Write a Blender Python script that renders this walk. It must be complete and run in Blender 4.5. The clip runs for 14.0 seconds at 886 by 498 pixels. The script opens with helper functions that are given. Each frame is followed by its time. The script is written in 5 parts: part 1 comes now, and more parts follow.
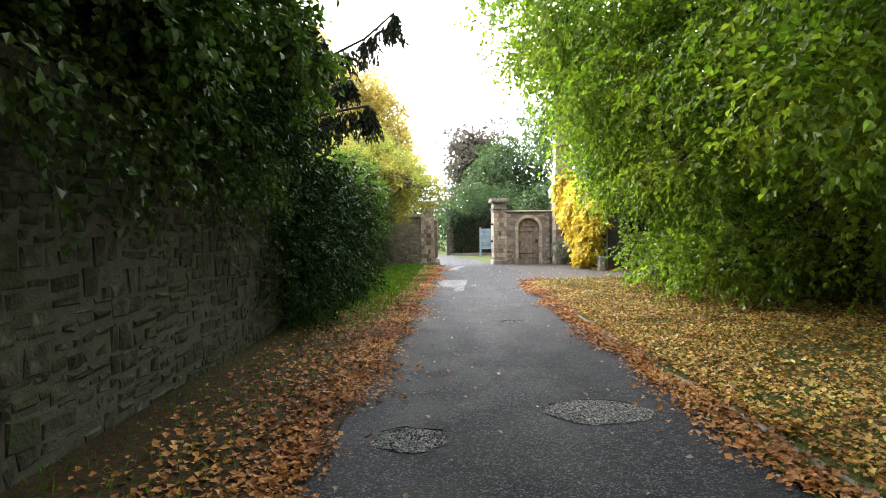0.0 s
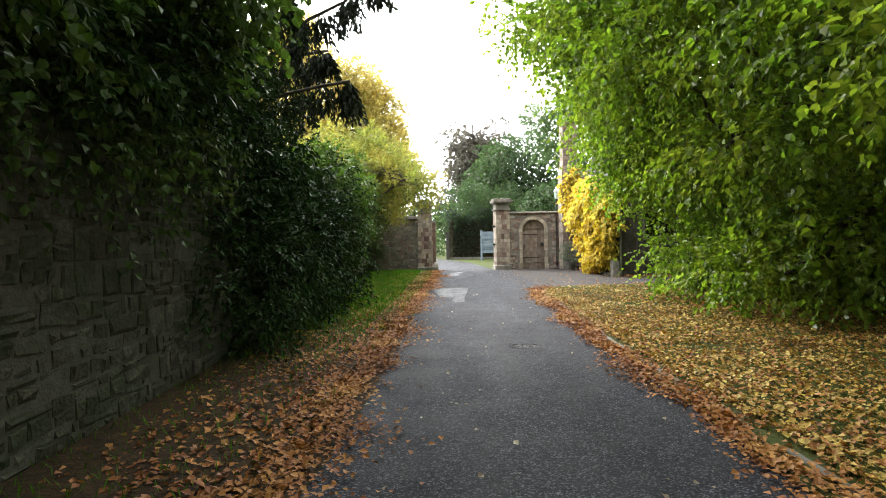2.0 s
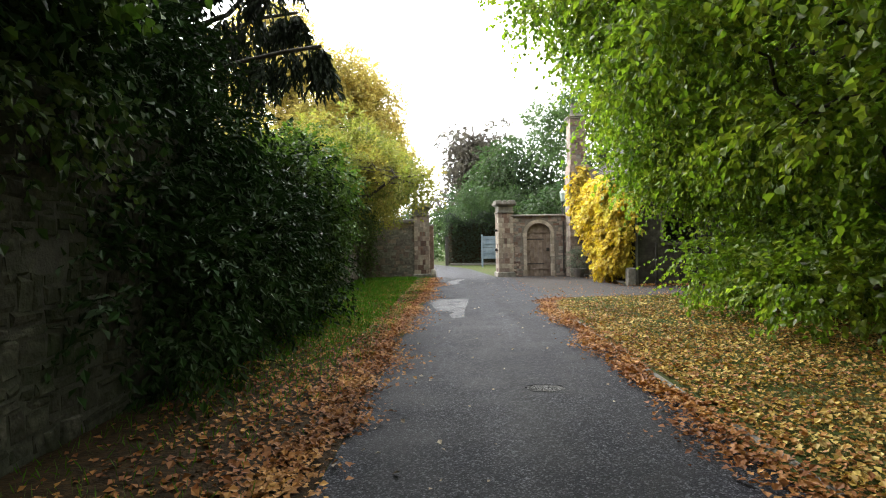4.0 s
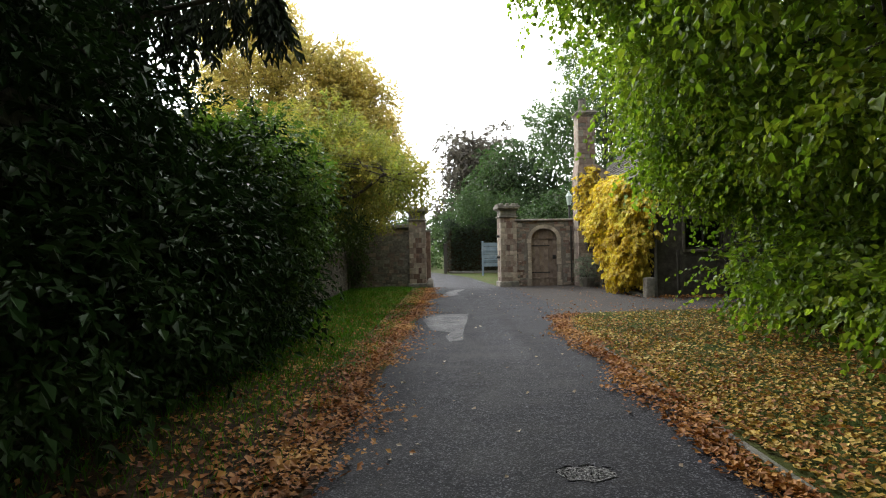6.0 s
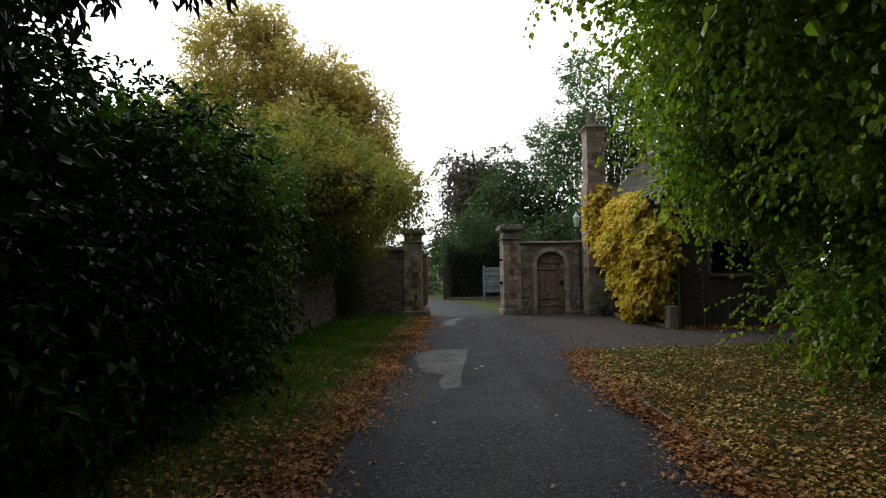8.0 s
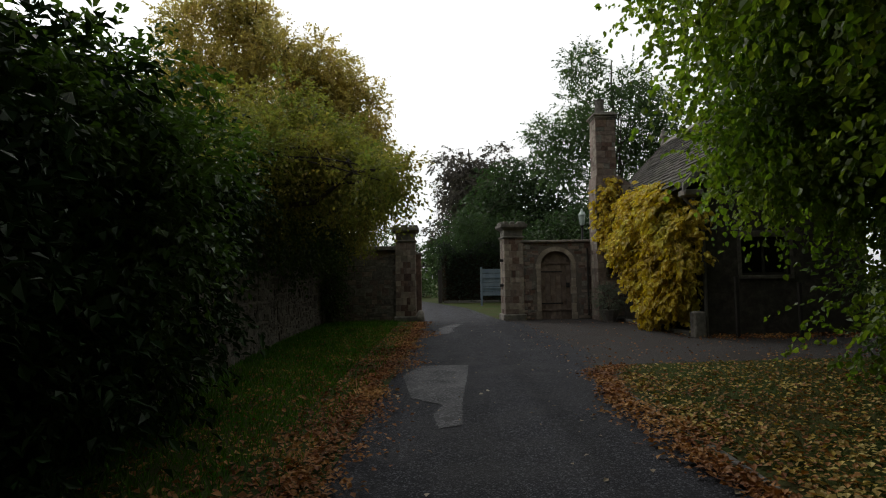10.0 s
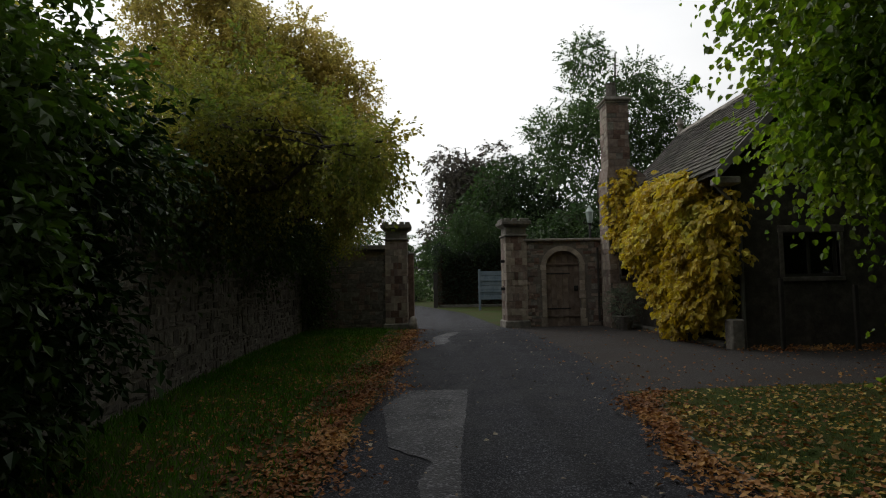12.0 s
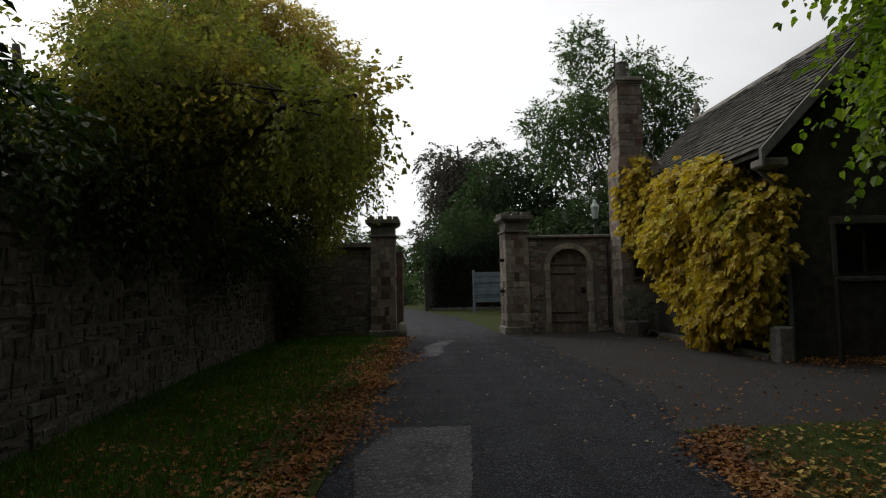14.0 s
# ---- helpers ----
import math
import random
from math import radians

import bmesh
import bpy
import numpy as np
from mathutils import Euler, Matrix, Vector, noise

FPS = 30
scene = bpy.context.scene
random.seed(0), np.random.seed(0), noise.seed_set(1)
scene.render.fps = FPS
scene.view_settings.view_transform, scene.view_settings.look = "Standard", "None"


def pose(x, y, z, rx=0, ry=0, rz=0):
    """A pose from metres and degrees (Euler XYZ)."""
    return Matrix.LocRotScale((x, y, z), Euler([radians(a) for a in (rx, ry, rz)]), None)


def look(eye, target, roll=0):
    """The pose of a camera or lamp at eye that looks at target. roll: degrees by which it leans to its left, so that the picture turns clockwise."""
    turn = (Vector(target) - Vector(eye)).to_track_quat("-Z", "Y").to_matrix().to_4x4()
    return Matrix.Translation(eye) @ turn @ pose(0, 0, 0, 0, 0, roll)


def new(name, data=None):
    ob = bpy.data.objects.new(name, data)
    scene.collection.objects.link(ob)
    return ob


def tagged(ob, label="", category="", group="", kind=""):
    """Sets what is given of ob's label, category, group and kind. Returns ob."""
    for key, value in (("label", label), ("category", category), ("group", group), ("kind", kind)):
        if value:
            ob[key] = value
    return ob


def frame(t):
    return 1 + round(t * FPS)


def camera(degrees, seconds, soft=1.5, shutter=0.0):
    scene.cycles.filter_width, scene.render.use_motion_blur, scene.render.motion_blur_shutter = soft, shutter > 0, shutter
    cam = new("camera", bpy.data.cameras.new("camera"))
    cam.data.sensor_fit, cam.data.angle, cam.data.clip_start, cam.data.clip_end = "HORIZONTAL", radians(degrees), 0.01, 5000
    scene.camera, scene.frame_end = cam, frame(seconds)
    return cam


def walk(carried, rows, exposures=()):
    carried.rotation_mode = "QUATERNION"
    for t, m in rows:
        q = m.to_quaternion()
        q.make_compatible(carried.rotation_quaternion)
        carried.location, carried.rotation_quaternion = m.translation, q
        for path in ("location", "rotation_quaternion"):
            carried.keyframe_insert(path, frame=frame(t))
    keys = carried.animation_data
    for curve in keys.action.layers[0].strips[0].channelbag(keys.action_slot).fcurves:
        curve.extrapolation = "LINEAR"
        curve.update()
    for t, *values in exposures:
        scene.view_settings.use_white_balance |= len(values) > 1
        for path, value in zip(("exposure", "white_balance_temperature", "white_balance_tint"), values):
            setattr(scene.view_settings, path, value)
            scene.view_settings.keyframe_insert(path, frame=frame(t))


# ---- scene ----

# camera and walk
cam = camera(75.6, 14.0, soft=1.1)
PATH = [
    (0, (0.015, 0.004, 1.515), (0.024, 2.004, 1.473), -0.9),
    (0.5, (0.065, 0.524, 1.508), (0.074, 2.523, 1.468), -0.9),
    (1, (0.087, 1.045, 1.512), (0.096, 3.045, 1.476), -0.9),
    (1.5, (0.098, 1.565, 1.503), (0.106, 3.565, 1.470), -1.0),
    (2, (0.108, 2.100, 1.490), (0.116, 4.100, 1.461), -1.0),
    (2.5, (0.127, 2.618, 1.482), (0.134, 4.618, 1.457), -1.0),
    (3, (0.151, 3.130, 1.478), (0.159, 5.130, 1.457), -0.9),
    (5.5, (0.266, 5.687, 1.492), (0.276, 7.687, 1.499), -1.0),
    (6, (0.296, 6.190, 1.494), (0.306, 8.190, 1.507), -1.0),
    (6.5, (0.319, 6.675, 1.502), (0.330, 8.675, 1.527), -0.95),
    (7, (0.350, 7.145, 1.506), (0.360, 9.145, 1.570), -0.95),
    (7.5, (0.392, 7.612, 1.496), (0.402, 9.610, 1.585), -0.9),
    (8, (0.422, 8.090, 1.484), (0.430, 10.088, 1.585), -0.9),
    (10.5, (0.415, 10.535, 1.460), (0.446, 12.532, 1.572), -0.9),
    (11, (0.445, 11.050, 1.454), (0.479, 13.047, 1.569), -0.9),
    (11.5, (0.472, 11.555, 1.450), (0.507, 13.552, 1.567), -0.9),
    (12, (0.496, 12.055, 1.455), (0.534, 14.052, 1.576), -0.95),
    (12.5, (0.503, 12.535, 1.460), (0.543, 14.532, 1.583), -1.0),
    (13, (0.507, 13.015, 1.461), (0.552, 15.011, 1.586), -1.0),
    (13.5, (0.500, 13.504, 1.464), (0.551, 15.500, 1.590), -1.05),
    (14, (0.493, 13.986, 1.452), (0.562, 15.981, 1.579), -1.1),
]
EXPOSURES = [(0, 2.33), (1.5, 2.15), (3, 1.87), (5.5, 1.22), (6.5, 0.66), (7.5, 0.12), (8, -0.24), (10.5, -1.03), (11, -1.08), (12.5, -1.12), (14, -1.22)]
walk(cam, [(t, look(eye, target, roll)) for t, eye, target, roll in PATH], EXPOSURES)

# ---- sky and sun: bright overcast ----
SUN_ELEV, SUN_ROT = 41.0, 322.0
world = bpy.data.worlds.new("overcast_sky")
scene.world = world
world.use_nodes = True
wn, wl = world.node_tree.nodes, world.node_tree.links
wn.clear()
w_out = wn.new("ShaderNodeOutputWorld")
w_bg = wn.new("ShaderNodeBackground")
w_sky = wn.new("ShaderNodeTexSky")
w_sky.sky_type, w_sky.sun_disc = "NISHITA", False
w_sky.sun_elevation, w_sky.sun_rotation = radians(SUN_ELEV), radians(SUN_ROT)
w_hsv = wn.new("ShaderNodeHueSaturation")
w_hsv.inputs["Saturation"].default_value = 0.12
w_hsv.inputs["Value"].default_value = 1.0
w_mix = wn.new("ShaderNodeMixRGB")
w_mix.inputs[0].default_value = 0.7
w_tc = wn.new("ShaderNodeTexCoord")
w_map = wn.new("ShaderNodeMapping")
w_map.inputs["Scale"].default_value = (1.0, 1.0, 3.0)
w_noise = wn.new("ShaderNodeTexNoise")
w_noise.inputs["Scale"].default_value, w_noise.inputs["Detail"].default_value = 2.2, 5.0
w_ramp = wn.new("ShaderNodeValToRGB")
w_ramp.color_ramp.elements[0].position, w_ramp.color_ramp.elements[0].color = 0.35, (11.8, 12.0, 12.3, 1)
w_ramp.color_ramp.elements[1].position, w_ramp.color_ramp.elements[1].color = 0.68, (14.5, 14.5, 14.3, 1)
wl.new(w_sky.outputs[0], w_hsv.inputs["Color"])
wl.new(w_tc.outputs["Generated"], w_map.inputs[0])
wl.new(w_map.outputs[0], w_noise.inputs["Vector"])
wl.new(w_noise.outputs["Fac"], w_ramp.inputs[0])
wl.new(w_hsv.outputs[0], w_mix.inputs[1])
wl.new(w_ramp.outputs[0], w_mix.inputs[2])
# the cloud is thinner and brighter round the veiled sun, greyer away from it
w_dot = wn.new("ShaderNodeVectorMath")
w_dot.operation = "DOT_PRODUCT"
w_dot.inputs[1].default_value = Vector((-14, 18, 20)).normalized()
w_glow = wn.new("ShaderNodeMapRange")
w_glow.inputs["From Min"].default_value, w_glow.inputs["From Max"].default_value = -0.5, 0.75
w_glow.inputs["To Min"].default_value, w_glow.inputs["To Max"].default_value = 0.2, 1.12
w_mul = wn.new("ShaderNodeVectorMath")
w_mul.operation = "SCALE"
wl.new(w_tc.outputs["Generated"], w_dot.inputs[0])
wl.new(w_dot.outputs["Value"], w_glow.inputs["Value"])
wl.new(w_mix.outputs[0], w_mul.inputs[0])
wl.new(w_glow.outputs[0], w_mul.inputs["Scale"])
wl.new(w_mul.outputs[0], w_bg.inputs[0])
w_bg.inputs[1].default_value = 0.2
wl.new(w_bg.outputs[0], w_out.inputs[0])

sun_data = bpy.data.lights.new("sun", "SUN")
sun_data.energy, sun_data.angle, sun_data.color = 1.7, radians(24), (1.0, 0.96, 0.9)
sun = new("sun", sun_data)
sun.matrix_world = look((-14, 28, 20), (0, 10, 0))


# ---- helpers of this scene ----
def part(name, bm, material, parent=None, label="", smooth=False):
    """Link a bmesh as one mesh object, a part of parent."""
    me = bpy.data.meshes.new(name)
    bm.to_mesh(me)
    bm.free()
    return part_mesh(name, me, material, parent, label, smooth)


def part_mesh(name, me, material, parent=None, label="", smooth=False):
    if material is not None and not me.materials:
        for m in material if isinstance(material, (list, tuple)) else (material,):
            me.materials.append(m)
    if smooth:
        me.polygons.foreach_set("use_smooth", np.ones(len(me.polygons), dtype=bool))
    ob = new(name, me)
    if parent is not None:
        ob.parent = parent
    if label:
        ob["label"] = label
    return ob


def empty(name, x=0, y=0, z=0, rz=0):
    ob = new(name)
    ob.matrix_basis = pose(x, y, z, 0, 0, rz)
    ob.empty_display_size = 0.1
    return ob


def np_mesh(name, verts, quads):
    """A mesh from arrays: verts (n,3), faces (m,k)."""
    me = bpy.data.meshes.new(name)
    n, (m, k) = len(verts), quads.shape
    me.vertices.add(n)
    me.vertices.foreach_set("co", np.ascontiguousarray(verts, dtype=np.float32).ravel())
    me.loops.add(m * k)
    me.loops.foreach_set("vertex_index", np.ascontiguousarray(quads, dtype=np.int32).ravel())
    me.polygons.add(m)
    me.polygons.foreach_set("loop_start", np.arange(0, m * k, k, dtype=np.int32))
    me.polygons.foreach_set("use_smooth", np.zeros(m, dtype=bool))
    me.update(calc_edges=True)
    return me


def box(bm, x0, y0, z0, x1, y1, z1, bevel=0.0, m=None):
    r = bmesh.ops.create_cube(bm, size=1.0)
    vs = r["verts"]
    for v in vs:
        v.co = Vector(((x0 + x1) / 2 + v.co.x * (x1 - x0), (y0 + y1) / 2 + v.co.y * (y1 - y0), (z0 + z1) / 2 + v.co.z * (z1 - z0)))
    if bevel:
        es = list({e for v in vs for e in v.link_edges})
        r = bmesh.ops.bevel(bm, geom=es, offset=bevel, segments=1, affect="EDGES")
        vs = list({v for f in r["faces"] for v in f.verts} | {v for v in vs if v.is_valid})
    if m is not None:
        bmesh.ops.transform(bm, matrix=m, verts=vs)
    return vs


def prism(bm, pts, y0, y1):
    """An outline of (x, z) points pushed from y0 to y1."""
    a = [bm.verts.new((x, y0, z)) for x, z in pts]
    b = [bm.verts.new((x, y1, z)) for x, z in pts]
    n = len(pts)
    bm.faces.new(a)
    bm.faces.new(b[::-1])
    for i in range(n):
        bm.faces.new((a[i], b[i], b[(i + 1) % n], a[(i + 1) % n]))
    bmesh.ops.recalc_face_normals(bm, faces=bm.faces[:])


def tube(bm, pts, radii, sides=7):
    """A tapered tube along points."""
    rings = []
    for i, p in enumerate(pts):
        p = Vector(p)
        d = (Vector(pts[min(i + 1, len(pts) - 1)]) - Vector(pts[max(i - 1, 0)])).normalized()
        u = d.cross(Vector((0.31, 0.2, 0.93)))
        if u.length < 0.05:
            u = d.cross(Vector((1, 0, 0)))
        u.normalize()
        w = d.cross(u)
        rings.append([bm.verts.new(p + radii[i] * (math.cos(a) * u + math.sin(a) * w)) for a in (2 * math.pi * k / sides for k in range(sides))])
    for a, b in zip(rings, rings[1:]):
        for k in range(sides):
            bm.faces.new((a[k], a[(k + 1) % sides], b[(k + 1) % sides], b[k]))
    bm.faces.new(rings[0][::-1])
    bm.faces.new(rings[-1])


# ---- materials ----
def material(name, cols, scale=4.0, rough=0.8, bump=0.3, bump_scale=40.0, stain=None, stain_scale=0.7, stain_amount=0.5, per_piece=0.0, island=0.0, spec=0.3, metallic=0.0, translucent=0.0, tight=0.2):
    """Colour grain between cols, a larger stain, fine relief; per_piece and island vary value piece by piece."""
    m = bpy.data.materials.new(name)
    m.use_nodes = True
    n, l = m.node_tree.nodes, m.node_tree.links
    bsdf = n["Principled BSDF"]
    tc = n.new("ShaderNodeTexCoord")
    vec = tc.outputs["Object"]
    oi = n.new("ShaderNodeObjectInfo")
    if per_piece:
        off = n.new("ShaderNodeVectorMath")
        off.operation = "MULTIPLY_ADD"
        comb = n.new("ShaderNodeCombineXYZ")
        for i in range(3):
            l.new(oi.outputs["Random"], comb.inputs[i])
        off.inputs[1].default_value = (37.0, 53.0, 71.0)
        l.new(comb.outputs[0], off.inputs[0])
        l.new(vec, off.inputs[2])
        vec = off.outputs[0]
    nz = n.new("ShaderNodeTexNoise")
    nz.inputs["Scale"].default_value, nz.inputs["Detail"].default_value, nz.inputs["Roughness"].default_value = scale, 6.0, 0.65
    l.new(vec, nz.inputs["Vector"])
    ramp = n.new("ShaderNodeValToRGB")
    while len(ramp.color_ramp.elements) < len(cols):
        ramp.color_ramp.elements.new(0.5)
    for i, c in enumerate(cols):
        ramp.color_ramp.elements[i].position = 0.5 - tight + 2 * tight * i / max(1, len(cols) - 1)
        ramp.color_ramp.elements[i].color = (*c, 1)
    l.new(nz.outputs["Fac"], ramp.inputs[0])
    col = ramp.outputs[0]
    if stain is not None:
        n2 = n.new("ShaderNodeTexNoise")
        n2.inputs["Scale"].default_value, n2.inputs["Detail"].default_value = stain_scale, 5.0
        l.new(vec, n2.inputs["Vector"])
        r2 = n.new("ShaderNodeValToRGB")
        r2.color_ramp.elements[0].position, r2.color_ramp.elements[1].position = 0.42, 0.66
        r2.color_ramp.elements[0].color, r2.color_ramp.elements[1].color = (0, 0, 0, 1), (stain_amount,) * 3 + (1,)
        l.new(n2.outputs["Fac"], r2.inputs[0])
        mx = n.new("ShaderNodeMixRGB")
        mx.inputs[2].default_value = (*stain, 1)
        l.new(r2.outputs[0], mx.inputs[0])
        l.new(col, mx.inputs[1])
        col = mx.outputs[0]
    for amount, out in ((per_piece, oi.outputs["Random"]), (island, None)):
        if amount:
            if out is None:
                out = n.new("ShaderNodeNewGeometry").outputs["Random Per Island"]
            mr = n.new("ShaderNodeMapRange")
            mr.inputs["To Min"].default_value, mr.inputs["To Max"].default_value = 1 - amount, 1 + amount
            l.new(out, mr.inputs["Value"])
            hs = n.new("ShaderNodeHueSaturation")
            l.new(mr.outputs[0], hs.inputs["Value"])
            hm = n.new("ShaderNodeMath")
            hm.operation = "MULTIPLY_ADD"
            hm.inputs[1].default_value, hm.inputs[2].default_value = 0.05 * amount, 0.5 - 0.025 * amount
            l.new(out, hm.inputs[0])
            l.new(hm.outputs[0], hs.inputs["Hue"])
            l.new(col, hs.inputs["Color"])
            col = hs.outputs[0]
    l.new(col, bsdf.inputs["Base Color"])
    bsdf.inputs["Roughness"].default_value = rough
    bsdf.inputs["Metallic"].default_value = metallic
    bsdf.inputs["Specular IOR Level"].default_value = spec
    if bump:
        n3 = n.new("ShaderNodeTexNoise")
        n3.inputs["Scale"].default_value, n3.inputs["Detail"].default_value = bump_scale, 4.0
        l.new(vec, n3.inputs["Vector"])
        bp = n.new("ShaderNodeBump")
        bp.inputs["Strength"].default_value, bp.inputs["Distance"].default_value = bump, 0.02
        l.new(n3.outputs["Fac"], bp.inputs["Height"])
        l.new(bp.outputs[0], bsdf.inputs["Normal"])
    if translucent:
        tr = n.new("ShaderNodeBsdfTranslucent")
        bright = n.new("ShaderNodeHueSaturation")
        bright.inputs["Value"].default_value, bright.inputs["Saturation"].default_value = 1.6, 1.1
        l.new(col, bright.inputs["Color"])
        l.new(bright.outputs[0], tr.inputs["Color"])
        ms = n.new("ShaderNodeMixShader")
        ms.inputs[0].default_value = translucent
        l.new(bsdf.outputs[0], ms.inputs[1])
        l.new(tr.outputs[0], ms.inputs[2])
        l.new(ms.outputs[0], n["Material Output"].inputs["Surface"])
    return m


def leaf_material(name, cols, rough=0.45, translucent=0.35, spec=0.4):
    return material(name, cols, scale=0.9, rough=rough, bump=0, island=0.35, spec=spec, translucent=translucent)


def asphalt(name, dark, mid, chip, rough=(0.5, 0.8), streak=0.45, chips=95.0, bump=0.6, spec=0.3):
    """Rolled stone chippings in tar: single chips, blotches, and long worn streaks along the drive (y)."""
    m = bpy.data.materials.new(name)
    m.use_nodes = True
    n, l = m.node_tree.nodes, m.node_tree.links
    bsdf = n["Principled BSDF"]
    tc = n.new("ShaderNodeTexCoord")
    vo = n.new("ShaderNodeTexVoronoi")
    vo.inputs["Scale"].default_value = chips
    l.new(tc.outputs["Object"], vo.inputs["Vector"])
    sep = n.new("ShaderNodeSeparateColor")
    l.new(vo.outputs["Color"], sep.inputs[0])
    ramp = n.new("ShaderNodeValToRGB")
    for i, (p, c) in enumerate(((0.0, dark), (0.75, mid), (1.0, chip))):
        e = ramp.color_ramp.elements[i] if i < 2 else ramp.color_ramp.elements.new(1.0)
        e.position, e.color = p, (*c, 1)
    l.new(sep.outputs[0], ramp.inputs[0])
    facs = []
    for scale, size, detail in (((1.6, 0.09, 1.0), 1.0, 3.0), ((1.0, 1.0, 1.0), 1.7, 6.0), ((1.0, 1.0, 1.0), 14.0, 4.0)):
        mp = n.new("ShaderNodeMapping")
        mp.inputs["Scale"].default_value = scale
        nz = n.new("ShaderNodeTexNoise")
        nz.inputs["Scale"].default_value, nz.inputs["Detail"].default_value = size, detail
        l.new(tc.outputs["Object"], mp.inputs[0])
        l.new(mp.outputs[0], nz.inputs["Vector"])
        facs.append(nz.outputs["Fac"])
    val = None
    for f, amount in zip(facs, (streak, 0.3, 0.35)):
        mr = n.new("ShaderNodeMapRange")
        mr.inputs["From Min"].default_value, mr.inputs["From Max"].default_value = 0.3, 0.7
        mr.inputs["To Min"].default_value, mr.inputs["To Max"].default_value = 1 - amount, 1 + amount
        l.new(f, mr.inputs["Value"])
        if val is None:
            val = mr.outputs[0]
        else:
            mu = n.new("ShaderNodeMath")
            mu.operation = "MULTIPLY"
            l.new(val, mu.inputs[0])
            l.new(mr.outputs[0], mu.inputs[1])
            val = mu.outputs[0]
    hs = n.new("ShaderNodeHueSaturation")
    l.new(val, hs.inputs["Value"])
    l.new(ramp.outputs[0], hs.inputs["Color"])
    l.new(hs.outputs[0], bsdf.inputs["Base Color"])
    rr = n.new("ShaderNodeMapRange")
    rr.inputs["From Min"].default_value, rr.inputs["From Max"].default_value = 0.35, 0.65
    rr.inputs["To Min"].default_value, rr.inputs["To Max"].default_value = rough
    l.new(facs[1], rr.inputs["Value"])
    l.new(rr.outputs[0], bsdf.inputs["Roughness"])
    bsdf.inputs["Specular IOR Level"].default_value = spec
    bp = n.new("ShaderNodeBump")
    bp.inputs["Strength"].default_value, bp.inputs["Distance"].default_value = bump, 0.006
    bp.invert = True
    l.new(vo.outputs["Distance"], bp.inputs["Height"])
    l.new(bp.outputs[0], bsdf.inputs["Normal"])
    return m


M_ASPHALT = asphalt("asphalt", (0.0068, 0.007, 0.0092), (0.016, 0.0165, 0.021), (0.083, 0.085, 0.096), rough=(0.68, 0.85), streak=0.3, spec=0.12)
M_PATCH = asphalt("worn_asphalt_patch", (0.007, 0.007, 0.009), (0.021, 0.021, 0.025), (0.12, 0.12, 0.128), rough=(0.5, 0.7), streak=0.15, chips=50.0, bump=1.0, spec=0.2)
M_GRAVEL = material("forecourt_tarmac", [(0.013, 0.012, 0.012), (0.036, 0.033, 0.032), (0.11, 0.1, 0.095)], scale=62, tight=0.13, spec=0.12, rough=0.9, bump=0.3, bump_scale=90, stain=(0.035, 0.027, 0.021), stain_scale=0.9)
M_EARTH = material("earth_under_grass", [(0.02, 0.032, 0.008), (0.035, 0.055, 0.012), (0.05, 0.045, 0.018)], spec=0.08, scale=9, rough=0.95, bump=0.8, bump_scale=30, stain=(0.06, 0.04, 0.02), stain_scale=0.8)
M_LITTER = material("dark_leaf_mould", [(0.012, 0.009, 0.006), (0.03, 0.02, 0.011), (0.06, 0.036, 0.016)], spec=0.08, scale=14, rough=0.9, bump=0.9, bump_scale=35)
M_MORTAR = material("shaded_lime_mortar", [(0.032, 0.031, 0.023), (0.078, 0.074, 0.058)], scale=12, rough=0.95, bump=0.5, bump_scale=50, stain=(0.04, 0.05, 0.025), stain_scale=0.8)
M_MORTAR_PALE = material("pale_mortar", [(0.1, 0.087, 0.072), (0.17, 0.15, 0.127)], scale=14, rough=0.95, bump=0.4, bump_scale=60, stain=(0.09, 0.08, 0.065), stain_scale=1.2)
# near wall: mossy stone and mortar with the deep shade put into their colour
M_RUBBLE = material("shaded_rubble_stone", [(0.018, 0.019, 0.012), (0.044, 0.043, 0.031), (0.105, 0.1, 0.076)], scale=7, rough=0.95, bump=0.9, bump_scale=28, stain=(0.025, 0.034, 0.014), stain_scale=1.1, stain_amount=0.85, spec=0.15, per_piece=0.25)
M_RUBBLE_J = material("shaded_rubble_joined", [(0.018, 0.019, 0.012), (0.044, 0.043, 0.031), (0.105, 0.1, 0.076)], scale=7, rough=0.95, bump=0.9, bump_scale=28, stain=(0.025, 0.034, 0.014), stain_scale=1.1, stain_amount=0.85, spec=0.15, island=0.25)
M_RUBBLE_LIT = material("lit_rubble_stone", [(0.06, 0.053, 0.046), (0.12, 0.107, 0.093), (0.23, 0.21, 0.185)], scale=8, rough=0.95, bump=0.9, bump_scale=28, stain=(0.05, 0.048, 0.036), stain_scale=1.3, stain_amount=0.6, spec=0.15, island=0.4)
M_ASHLAR = material("pale_ashlar", [(0.19, 0.155, 0.12), (0.29, 0.245, 0.195), (0.4, 0.345, 0.28)], scale=6, rough=0.9, bump=0.4, bump_scale=40, stain=(0.12, 0.11, 0.09), stain_scale=1.3, stain_amount=0.6, per_piece=0.18)
M_REDSTONE = material("red_brown_stone", [(0.075, 0.045, 0.035), (0.13, 0.082, 0.064), (0.2, 0.135, 0.105)], scale=8, rough=0.92, bump=0.5, bump_scale=40, stain=(0.08, 0.06, 0.05), stain_scale=1.4, per_piece=0.3)
